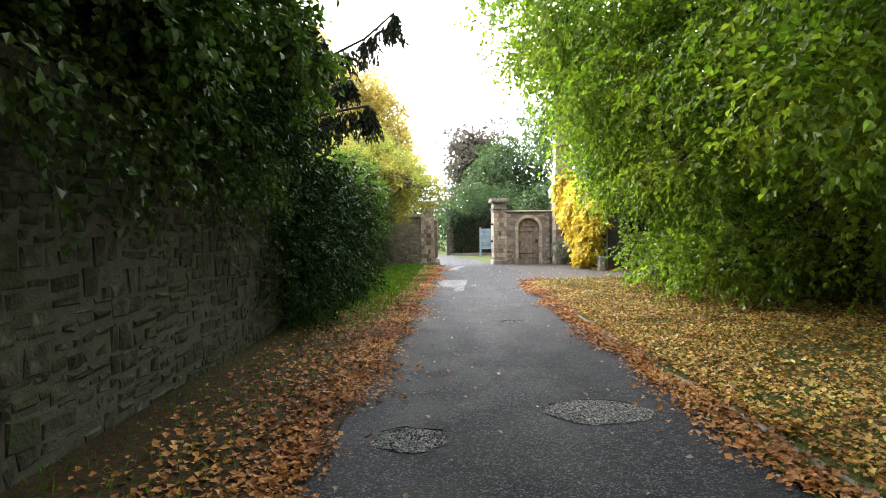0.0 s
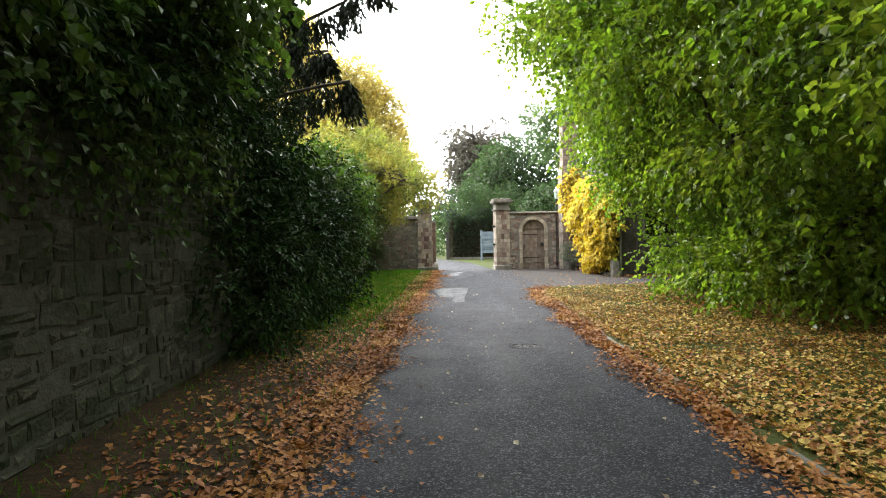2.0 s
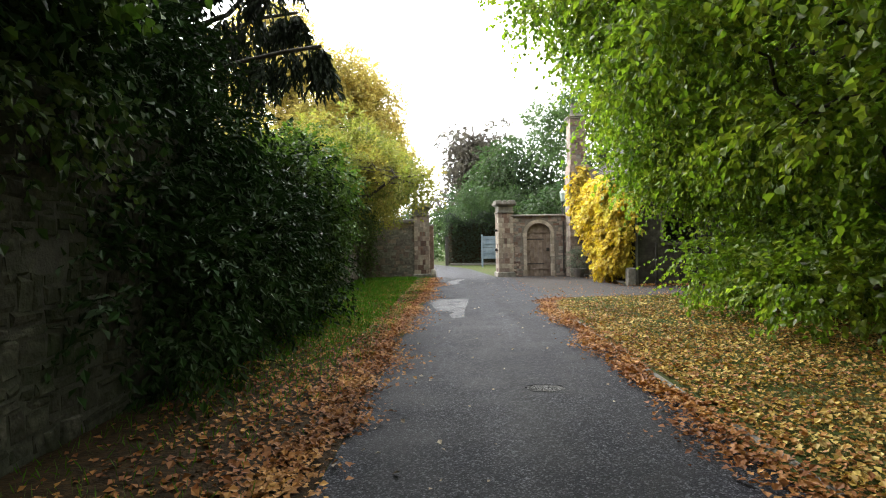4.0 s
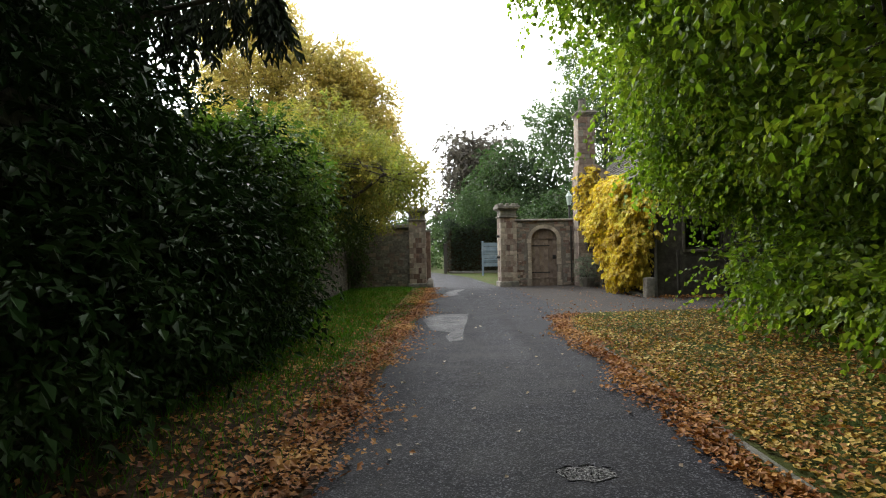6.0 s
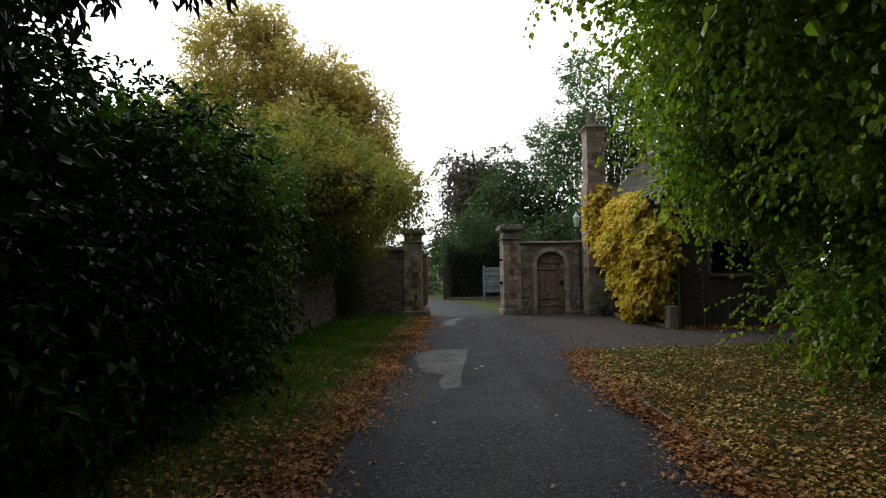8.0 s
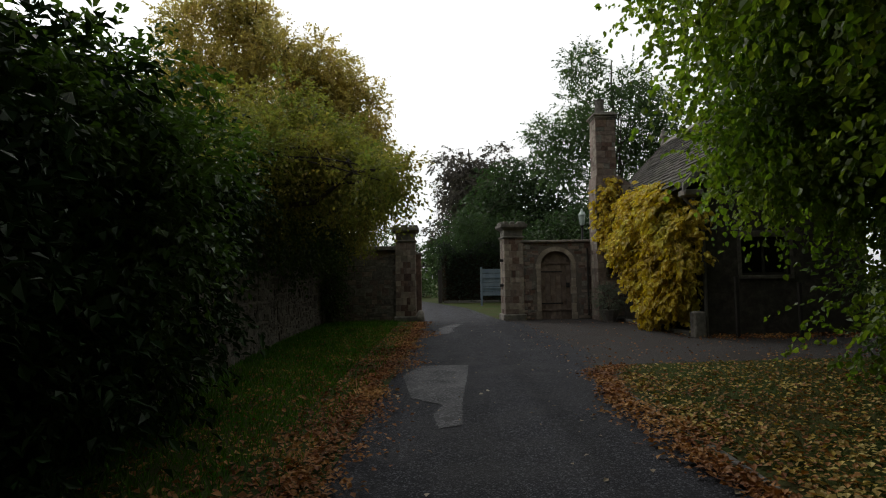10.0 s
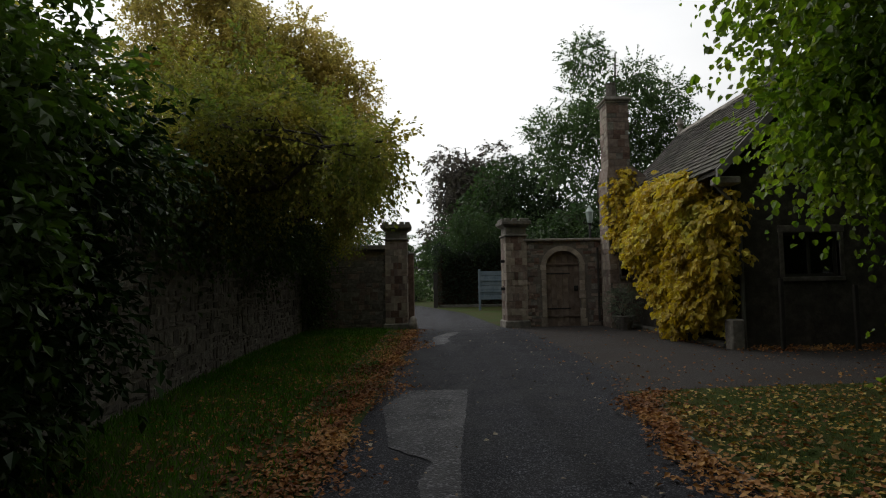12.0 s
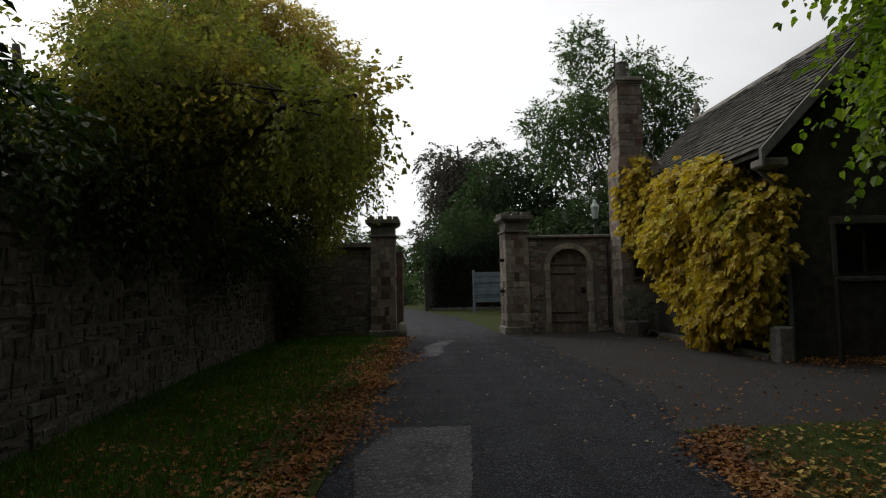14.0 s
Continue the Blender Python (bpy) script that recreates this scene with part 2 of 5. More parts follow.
M_PINKSTONE = material("pink_grey_stone", [(0.13, 0.095, 0.076), (0.21, 0.16, 0.132), (0.3, 0.245, 0.205)], scale=8, rough=0.92, bump=0.5, bump_scale=40, stain=(0.1, 0.08, 0.07), stain_scale=1.4, per_piece=0.28)
M_GREYSTONE = material("grey_rubble", [(0.1, 0.09, 0.078), (0.18, 0.165, 0.145), (0.28, 0.26, 0.23)], scale=8, rough=0.94, bump=0.6, bump_scale=35, stain=(0.06, 0.062, 0.045), stain_scale=1.5, per_piece=0.25, spec=0.1)
M_CAPSTONE = material("weathered_capstone", [(0.14, 0.125, 0.105), (0.23, 0.21, 0.18), (0.33, 0.305, 0.265)], scale=9, rough=0.92, bump=0.5, bump_scale=35, stain=(0.07, 0.07, 0.06), stain_scale=1.6, stain_amount=0.8)
M_DOOR = material("weathered_oak", [(0.09, 0.065, 0.05), (0.15, 0.115, 0.09), (0.2, 0.16, 0.13)], scale=5, rough=0.8, bump=0.4, bump_scale=60, stain=(0.07, 0.05, 0.04), stain_scale=1.5, per_piece=0.15)
M_IRON = material("black_iron", [(0.012, 0.012, 0.013), (0.03, 0.028, 0.027)], scale=20, rough=0.55, bump=0.2, spec=0.5, metallic=0.4)
M_SLATE = material("stone_slate", [(0.035, 0.031, 0.027), (0.07, 0.063, 0.055), (0.12, 0.108, 0.095)], scale=9, rough=0.88, bump=0.6, bump_scale=30, stain=(0.07, 0.075, 0.045), stain_scale=1.0, island=0.4)
M_BARGE = material("grey_bargeboard", [(0.11, 0.105, 0.095), (0.19, 0.18, 0.165)], scale=7, rough=0.8, bump=0.2)
M_PAINT_GREY = material("blue_grey_paint", [(0.09, 0.125, 0.16), (0.15, 0.195, 0.24)], scale=5, rough=0.6, bump=0.1, stain=(0.2, 0.24, 0.26), stain_scale=2)
M_LAMP = material("pale_lamp_paint", [(0.26, 0.33, 0.3), (0.4, 0.47, 0.43)], scale=9, rough=0.5, bump=0.1)
M_BARK = material("bark", [(0.03, 0.025, 0.02), (0.07, 0.06, 0.05), (0.11, 0.095, 0.08)], scale=11, rough=0.95, bump=0.9, bump_scale=25)
M_POT = material("stone_trough", [(0.12, 0.11, 0.1), (0.22, 0.2, 0.18)], scale=9, rough=0.95, bump=0.5)
M_EDGE = material("edging_stone", [(0.07, 0.065, 0.058), (0.15, 0.14, 0.125)], scale=10, rough=0.92, bump=0.5, stain=(0.05, 0.06, 0.03), stain_scale=2.5, per_piece=0.2)
M_DARKWOOD = material("dark_stained_timber", [(0.02, 0.018, 0.015), (0.045, 0.04, 0.034)], scale=6, rough=0.8, bump=0.3)
M_BULB = bpy.data.materials.new("warm_bulb")
M_BULB.use_nodes = True
M_BULB.node_tree.nodes["Principled BSDF"].inputs["Emission Color"].default_value = (1.0, 0.72, 0.4, 1)
M_BULB.node_tree.nodes["Principled BSDF"].inputs["Emission Strength"].default_value = 6.0
M_REDWOOD = material("red_painted_joinery", [(0.08, 0.03, 0.02), (0.13, 0.05, 0.035)], scale=6, rough=0.6, bump=0.2)

L_LIME = leaf_material("lime_leaf", [(0.055, 0.105, 0.014), (0.118, 0.186, 0.025), (0.23, 0.28, 0.045)], rough=0.42, translucent=0.52)
L_LAUREL = leaf_material("laurel_leaf", [(0.011, 0.025, 0.008), (0.02, 0.043, 0.011), (0.03, 0.056, 0.014)], rough=0.5, translucent=0.06, spec=0.1)
L_AUTUMN = leaf_material("autumn_leaf", [(0.075, 0.11, 0.025), (0.165, 0.175, 0.038), (0.32, 0.25, 0.062)], rough=0.55, translucent=0.5)
L_GOLD = leaf_material("golden_leaf", [(0.2, 0.2, 0.07), (0.35, 0.3, 0.1), (0.47, 0.37, 0.13)], rough=0.55, translucent=0.6)
L_CREEPER = leaf_material("yellow_creeper_leaf", [(0.33, 0.24, 0.035), (0.49, 0.375, 0.052), (0.42, 0.41, 0.085)], rough=0.55, translucent=0.3)
L_CONIFER = leaf_material("conifer_needles", [(0.012, 0.02, 0.01), (0.03, 0.042, 0.02)], rough=0.6, translucent=0.1)
L_FAR = leaf_material("distant_green_leaf", [(0.017, 0.036, 0.012), (0.032, 0.06, 0.018), (0.058, 0.09, 0.028)], rough=0.55)
L_COPPER = leaf_material("copper_leaf", [(0.045, 0.042, 0.034), (0.08, 0.07, 0.055), (0.09, 0.095, 0.055)], rough=0.55)
L_ASH = leaf_material("ash_leaf", [(0.04, 0.075, 0.025), (0.065, 0.11, 0.034), (0.1, 0.15, 0.048)], rough=0.5)
L_HEDGE = leaf_material("yew_hedge_leaf", [(0.008, 0.018, 0.008), (0.016, 0.032, 0.012)], rough=0.6, translucent=0.08)
L_GRASS = leaf_material("grass_blade", [(0.032, 0.095, 0.008), (0.06, 0.15, 0.013), (0.1, 0.17, 0.022)], rough=0.7, translucent=0.25, spec=0.1)
L_GRASS_DULL = leaf_material("dull_grass_blade", [(0.05, 0.075, 0.016), (0.085, 0.1, 0.024), (0.13, 0.115, 0.035)], rough=0.7, translucent=0.25, spec=0.1)
L_SYC = leaf_material("sycamore_leaf", [(0.03, 0.06, 0.012), (0.06, 0.11, 0.018), (0.1, 0.16, 0.03)], rough=0.5, translucent=0.3)
L_IVY = leaf_material("ivy_leaf", [(0.02, 0.045, 0.01), (0.045, 0.08, 0.016), (0.08, 0.11, 0.025)], rough=0.45, translucent=0.25)
L_GREY = leaf_material("grey_green_shrub_leaf", [(0.09, 0.12, 0.08), (0.16, 0.19, 0.13)], rough=0.6)
L_FALLEN_Y = leaf_material("fallen_yellow_leaf", [(0.2, 0.115, 0.027), (0.35, 0.23, 0.052), (0.46, 0.38, 0.14)], rough=0.6, translucent=0.1, spec=0.2)
L_FALLEN_P = leaf_material("pale_dry_leaf", [(0.1, 0.075, 0.05), (0.25, 0.2, 0.14), (0.45, 0.4, 0.32)], rough=0.7, translucent=0.05, spec=0.15)
L_FALLEN_O = leaf_material("fallen_orange_leaf", [(0.1, 0.038, 0.013), (0.24, 0.1, 0.03), (0.42, 0.23, 0.08)], rough=0.6, translucent=0.1, spec=0.2)

rng = np.random.default_rng(7)


# ---- foliage ----
def unit(v):
    return v / np.maximum(np.linalg.norm(v, axis=-1, keepdims=True), 1e-6)


def leaf_mesh(name, pos, axis, normal, length, width=0.6, fold=0.18, rounded=True):
    """One mesh of folded leaves: pos (n,3) of the stalk end, axis along the leaf, normal of its face."""
    axis = unit(axis)
    side = unit(np.cross(axis, normal))
    up = np.cross(side, axis)
    n = len(pos)
    ln = np.broadcast_to(np.asarray(length, dtype=float).reshape(-1, 1), (n, 1))
    w = ln * width * 0.5
    if rounded:
        v = np.stack([pos,
                      pos + axis * ln * 0.22 + side * w * 0.85 + up * ln * fold,
                      pos + axis * ln * 0.62 + side * w * 0.82 + up * ln * fold,
                      pos + axis * ln - up * ln * 0.08,
                      pos + axis * ln * 0.62 - side * w * 0.82 + up * ln * fold,
                      pos + axis * ln * 0.22 - side * w * 0.85 + up * ln * fold], axis=1)
        k = np.arange(n)[:, None] * 6
        f = np.concatenate([k + np.array([0, 1, 2, 3]), k + np.array([0, 3, 4, 5])])
        return np_mesh(name, v.reshape(-1, 3), f)
    v = np.stack([pos, pos + axis * ln * 0.5 + side * w + up * ln * fold, pos + axis * ln, pos + axis * ln * 0.5 - side * w + up * ln * fold], axis=1)
    k = np.arange(n)[:, None] * 4
    f = np.concatenate([k + np.array([0, 1, 2]), k + np.array([0, 2, 3])])
    return np_mesh(name, v.reshape(-1, 3), f)


def blob_points(blobs, n, shell=0.45):
    """Points in the outer shells of ellipsoids (cx, cy, cz, rx, ry, rz), lumpy, with their outward ways."""
    vol = np.array([b[3] * b[4] + b[4] * b[5] + b[3] * b[5] for b in blobs])
    pick = rng.choice(len(blobs), n, p=vol / vol.sum())
    b = np.array(blobs)[pick]
    d = unit(rng.normal(size=(n, 3)))
    ph = pick[:, None] * 1.7
    lump = 1 + 0.16 * np.sin(d[:, :1] * 5 + ph) * np.sin(d[:, 1:2] * 6 + 2 * ph) + 0.12 * np.sin(d[:, 2:3] * 9 + d[:, :1] * 7 + ph)
    r = (1 - shell * rng.random((n, 1)) ** 1.6) * lump
    return b[:, :3] + d * r * b[:, 3:6], unit(d / b[:, 3:6])


def clumps(blobs, per=9, size=0.42, flat=0.6):
    """Breaks ellipsoids up into smaller, flatter clumps along their outer shell, with gaps between."""
    out = []
    for b in blobs:
        for i in range(per):
            d = unit(rng.normal(size=3))
            r = rng.uniform(0.55, 0.95)
            f = size * rng.uniform(0.6, 1.3)
            out.append((b[0] + d[0] * r * b[3], b[1] + d[1] * r * b[4], b[2] + d[2] * r * b[5], b[3] * f, b[4] * f, b[5] * f * flat))
    return out


def sprays(o, d, length, leaves, size, droop=0.5, width=0.6, spread=0.9, up=1.0, rounded=True, name="crown", fold=0.18, face=0.0, hang=0.25):
    """Leafy twigs: from each origin o a twig along d that droops, with leaves left and right of it."""
    n = len(o)
    t = np.linspace(0.12, 1.0, leaves)[None, :, None] + rng.normal(0, 0.04, (n, leaves, 1))
    ln = (length * rng.uniform(0.6, 1.3, n))[:, None, None]
    d = unit(d)
    p = o[:, None, :] + d[:, None, :] * t * ln
    p[..., 2] -= (droop * ln * t * t)[..., 0]
    tang = d[:, None, :] * np.ones_like(t)
    tang = tang.copy()
    tang[..., 2] -= 2 * droop * t[..., 0]
    tang = unit(tang)
    upv = unit(np.array([0, 0, up]) + rng.normal(0, 0.45, (n, 1, 3)))
    side = unit(np.cross(tang, upv))
    sgn = np.where(np.arange(leaves) % 2 == 0, 1.0, -1.0)[None, :, None]
    ax = unit(tang + side * sgn * spread + rng.normal(0, 0.3, (n, leaves, 3)))
    ax[..., 2] -= hang
    nm = unit(upv * (1 - face) + d[:, None, :] * face + rng.normal(0, 0.4, (n, leaves, 3)))
    sz = size * rng.uniform(0.55, 1.35, (n * leaves))
    return leaf_mesh(name, p.reshape(-1, 3), ax.reshape(-1, 3), nm.reshape(-1, 3), sz, width, fold, rounded)


def limb_points(a, b, sag=0.0, wob=0.25, k=7):
    a, b = Vector(a), Vector(b)
    out = []
    for i in range(k):
        s = i / (k - 1)
        p = a.lerp(b, s)
        p.z += sag * math.sin(math.pi * s)
        if 0 < i < k - 1:
            p += Vector((random.uniform(-wob, wob), random.uniform(-wob, wob), random.uniform(-wob, wob)))
        out.append(p)
    return out


def tree(name, label, x, y, height, blobs, leaf, n_sprays, spray_len, leaves, size, trunk_r=0.3, droop=0.5, limbs=14, bark=M_BARK, rounded=True, width=0.6, shell=0.45, lean=(0, 0), category="tree", keep=None, spread=0.9, inner=0, inner_size=0.34, per=10, clump=0.42, flat=0.6, face=0.0, hang=0.25):
    """A tree with a tapered trunk and limbs, and a crown of leafy twigs."""
    root = empty(name, x, y, 0)
    bm = bmesh.new()
    top = Vector((lean[0], lean[1], height))
    tp = limb_points((0, 0, -0.2), top, 0, 0.12, 9)
    tube(bm, tp, [trunk_r * (1.25 if i == 0 else 1 - 0.105 * i) for i in range(9)], 10)
    for i in range(limbs):
        b = blobs[i % len(blobs)]
        s = random.uniform(0.22, 0.85)
        a = Vector((0, 0, -0.2)).lerp(top, s)
        e = Vector((b[0] - x, b[1] - y, b[2])) + Vector([random.uniform(-0.75, 0.75) * b[3 + j] for j in range(3)])
        r = trunk_r * 0.42 * (1.1 - s)
        pts = limb_points(a, e, 0.3, 0.25, 7)
        tube(bm, pts, [r * (1 - 0.13 * k) for k in range(7)], 6)
        for k in (3, 4, 5):
            e2 = pts[k] + Vector((random.uniform(-1, 1), random.uniform(-1, 1), random.uniform(-0.2, 0.9))) * 0.4 * max(b[3:6])
            tube(bm, limb_points(pts[k], e2, 0.1, 0.12, 5), [r * 0.35 * (1 - 0.18 * q) for q in range(5)], 4)
    part("trunk", bm, bark, root, smooth=True)
    o, d = blob_points(clumps(blobs, per, clump, flat) if per else blobs, n_sprays, shell)
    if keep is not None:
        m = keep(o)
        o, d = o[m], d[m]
    d = unit(d + rng.normal(0, 0.45, d.shape))
    me = sprays(o - np.array([x, y, 0]), d, spray_len, leaves, size, droop, width, rounded=rounded, spread=spread, face=face, hang=hang)
    part_mesh("crown", me, leaf, root)
    if inner:
        o, d = blob_points([(*b[:3], *(0.74 * c for c in b[3:6])) for b in blobs], inner, 0.75)
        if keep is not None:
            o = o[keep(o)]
        o = o - np.array([x, y, 0])
        me = leaf_mesh("inner_crown", o, rng.normal(size=o.shape), rng.normal(size=o.shape), inner_size * rng.uniform(0.6, 1.3, len(o)), 0.7, 0.15, rounded=False)
        part_mesh("inner_crown", me, leaf, root)
    tagged(root, label, category)
    return root


# ---- ground ----
def strip(name, left, right, z, material, label, crown=0.0, kind="structure", cols=10, rows=60, y0=None, y1=None):
    """A ground strip between two lines x(y), each a list of (y, x), gently uneven."""
    ly, lx = zip(*left)
    ry, rx = zip(*right)
    ys = np.linspace(ly[0] if y0 is None else y0, ly[-1] if y1 is None else y1, rows)
    v = []
    for yy in ys:
        a, b = np.interp(yy, ly, lx), np.interp(yy, ry, rx)
        for i in range(cols + 1):
            s = i / cols
            wob = 0.003 * noise.noise(Vector((a + (b - a) * s, yy * 0.7, 3.1)))
            v.append((a + (b - a) * s, yy, z + crown * 4 * s * (1 - s) + wob))
    f = [(r * (cols + 1) + c, r * (cols + 1) + c + 1, (r + 1) * (cols + 1) + c + 1, (r + 1) * (cols + 1) + c) for r in range(rows - 1) for c in range(cols)]
    me = np_mesh(name, np.array(v), np.array(f))
    ob = part_mesh(name, me, material, None, smooth=True)
    return tagged(ob, label, name, kind=kind)


LEFT_EDGE = [(-12, -1.0), (0, -0.95), (4.4, -0.83), (7, -0.62), (11, -0.5), (14.5, -0.42), (20, -0.22), (24.4, -0.06), (30, 0.0), (34, -0.2), (40, -0.7), (47, -1.7), (55, -4.0)]
RIGHT_EDGE = [(-12, 2.0), (0, 2.05), (3.5, 2.12), (8.3, 2.35), (14.2, 2.6), (17.5, 2.78), (19.6, 3.0), (21, 3.6), (29.5, 3.4), (30.6, 2.75), (34, 2.5), (40, 2.0), (47, 0.4), (55, -1.6)]
WALL_LINE = [(-8, -2.48), (0, -2.58), (9, -2.68), (18, -3.0), (24, -3.42), (30.5, -3.52)]

bm = bmesh.new()
bmesh.ops.create_grid(bm, x_segments=40, y_segments=40, size=600)
for v in bm.verts:
    v.co.z = -0.03
tagged(part("ground", bm, M_EARTH), "dark earth and grass reaching to the horizon", "ground", kind="structure")
strip("road", LEFT_EDGE, RIGHT_EDGE, 0.0, M_ASPHALT, "narrow worn grey asphalt drive strewn with leaves", rows=140)
wall_y, wall_x = zip(*WALL_LINE)
strip("verge_west", [(y, x - 0.2) for y, x in WALL_LINE], LEFT_EDGE, 0.012, M_EARTH, "sloping grass verge along the stone wall with fallen leaves", crown=0.05, rows=50, y0=13.5, y1=30.3)
strip("verge_litter", [(y, x - 0.2) for y, x in WALL_LINE], LEFT_EDGE, 0.012, M_LITTER, "dark leaf mould under the overhanging bushes by the wall", crown=0.05, rows=60, y0=-12, y1=13.5)
strip("verge_east", RIGHT_EDGE, [(-12, 14), (20, 14)], 0.012, M_EARTH, "grass verge covered in fallen yellow leaves", crown=0.06, rows=60, y0=-12, y1=19.55, cols=24)
strip("forecourt", [(19.5, 2.9), (21, 3.4), (29.5, 3.3), (30.6, 2.75), (31.4, 2.75)], [(19.5, 12), (32, 12)], 0.003, M_GRAVEL, "worn tarmac forecourt before the lodge and gate", rows=30)


# ---- stones ----
def stone_mesh(w, h, d, bev, rough, seed):
    """A dressed or rough block, its front at y=0 facing -y, its back at y=d, centred in x, its foot at z=0."""
    r = random.Random(seed)
    j = lambda a: r.uniform(-a, a)
    b = bev
    base = [(-w / 2, d, 0), (w / 2, d, 0), (w / 2, d, h), (-w / 2, d, h)]
    mid = [(-w / 2 + j(rough), b, j(rough)), (w / 2 + j(rough), b, j(rough)), (w / 2 + j(rough), b, h + j(rough)), (-w / 2 + j(rough), b, h + j(rough))]
    fr = [(-w / 2 + b + j(rough), j(rough), b + j(rough)), (w / 2 - b + j(rough), j(rough), b + j(rough)), (w / 2 - b + j(rough), j(rough), h - b + j(rough)), (-w / 2 + b + j(rough), j(rough), h - b + j(rough))]
    v = base + mid + fr
    f = [(8, 9, 10, 11)]
    for a, c in ((0, 4), (4, 8)):
        for i in range(4):
            f.append((a + i, a + (i + 1) % 4, c + (i + 1) % 4, c + i))
    return v, f


class StoneSet:
    """Stones laid on faces: singles share a few meshes, the rest go into one mesh."""

    def __init__(self, joined_material):
        self.v, self.f, self.mat = [], [], joined_material

    def add(self, m, w, h, d=0.1, bev=0.02, rough=0.012):
        v, f = stone_mesh(w, h, d, bev, rough, random.random())
        k = len(self.v)
        self.v += [tuple(m @ Vector(p)) for p in v]
        self.f += [tuple(k + i for i in q) for q in f]

    def link(self, name, parent, label=""):
        if not self.f:
            return None
        ob = part_mesh(name, np_mesh(name, np.array(self.v), np.array(self.f)), self.mat, parent, label)
        ob["kind"] = "stuff"
        return ob


def unit_stone(i, w, h, d, mat, worn=1.0, cache={}):
    """Shared block meshes, by rounded size and shape."""
    key = (i, round(w / 0.06), round(h / 0.03), round(d / 0.05), mat.name, worn)
    if key not in cache:
        v, f = stone_mesh(w - 0.01 * worn, h - 0.01 * worn, d, 0.007 * worn, 0.007 * worn, i * 7 + 3)
        me = np_mesh("stone", np.array(v), np.array(f))
        me.materials.append(mat)
        cache[key] = me
    return cache[key]


def courses(length, height, h_range, w_range, seed):
    """Rows of (s, z, w, h) that fill a face."""
    r = random.Random(seed)
    z = 0.0
    while z < height - 0.02:
        h = min(r.uniform(*h_range), height - z)
        if height - z - h < 0.05:
            h = height - z
        s = -r.uniform(0, w_range[0])
        while s < length:
            w = r.uniform(*w_range)
            a, b = max(0, s), min(length, s + w)
            if b - a > 0.05:
                yield a, z, b - a, h
            s += w
        z += h


def random_rubble(length, height, seed):
    """Uneven bands whose cells hold one large stone or a few smaller ones stacked and side by side."""
    r = random.Random(seed)
    for s, z, w, h in courses(length, height, (0.17, 0.3), (0.2, 0.48), seed):
        z += r.uniform(-0.025, 0.025)
        cells = [(s, z, w, h)]
        if r.random() < 0.72:
            c = h * r.uniform(0.32, 0.68)
            cells = [(s, z, w, c), (s, z + c, w, h - c)]
        for a, b, ww, hh in cells:
            if ww > 0.26 and r.random() < 0.7:
                c = ww * r.uniform(0.3, 0.7)
                yield a, b, c, hh
                yield a + c, b + r.uniform(-0.012, 0.012), ww - c, hh
            else:
                yield a, b, ww, hh


# ---- the long west wall ----
WALL_H = 2.6
wall_west = tagged(empty("wall_west"), "tall mossy rubble stone wall along the drive", "wall", kind="structure")
bm = bmesh.new()
for (ya, xa), (yb, xb) in zip(WALL_LINE, WALL_LINE[1:]):
    n = max(1, int((yb - ya) / 2))
    for i in range(n):
        s0, s1 = i / n, (i + 1) / n
        p = [(xa + (xb - xa) * s, ya + (yb - ya) * s) for s in (s0, s1)]
        vs = [bm.verts.new((x + dx, y, z)) for x, y in p for dx, z in ((-0.45, -0.3), (-0.014, -0.3), (-0.014, WALL_H), (-0.45, WALL_H))]
        for q in ((0, 3, 7, 4), (1, 5, 6, 2), (3, 2, 6, 7), (0, 1, 2, 3), (4, 7, 6, 5)):
            bm.faces.new([vs[k] for k in q])
bmesh.ops.recalc_face_normals(bm, faces=bm.faces[:])
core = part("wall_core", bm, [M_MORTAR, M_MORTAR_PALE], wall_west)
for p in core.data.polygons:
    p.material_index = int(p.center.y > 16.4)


def wall_pose(s_y, z):
    x = np.interp(s_y, wall_y, wall_x)
    x2 = np.interp(s_y + 0.2, wall_y, wall_x)
    a = math.degrees(math.atan2(x2 - x, 0.2))
    return pose(x, s_y, z, 0, 0, 90 - a)


# shade-darkened stones up to about y 16.4, lit-toned ones beyond
wall_rest, wall_lit = StoneSet(M_RUBBLE_J), StoneSet(M_RUBBLE_LIT)
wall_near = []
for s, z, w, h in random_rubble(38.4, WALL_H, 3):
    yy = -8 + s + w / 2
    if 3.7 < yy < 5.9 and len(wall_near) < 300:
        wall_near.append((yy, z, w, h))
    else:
        (wall_rest if yy < 16.4 + 0.8 * noise.noise(Vector((yy, z, 2.0))) else wall_lit).add(wall_pose(yy, z + 0.006) @ pose(0, 0.002 + random.uniform(-0.011, 0.008), 0, 0, random.uniform(-5, 5), random.uniform(-1.5, 1.5)), w - random.uniform(0.012, 0.035), h - random.uniform(0.01, 0.03), 0.12, 0.014, 0.015)
for s, z, w, h in courses(38.4, 0.12, (0.12, 0.12), (0.3, 0.6), 4):
    wall_rest.add(wall_pose(-8 + s + w / 2, WALL_H + 0.004) @ pose(0, -0.03, 0), w - 0.01, 0.1 + random.uniform(0, 0.06), 0.5, 0.03, 0.015)
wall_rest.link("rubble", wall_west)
wall_lit.link("lit_rubble", wall_west, "lighter grey rubble stones of the lit far stretch with pale mortar")

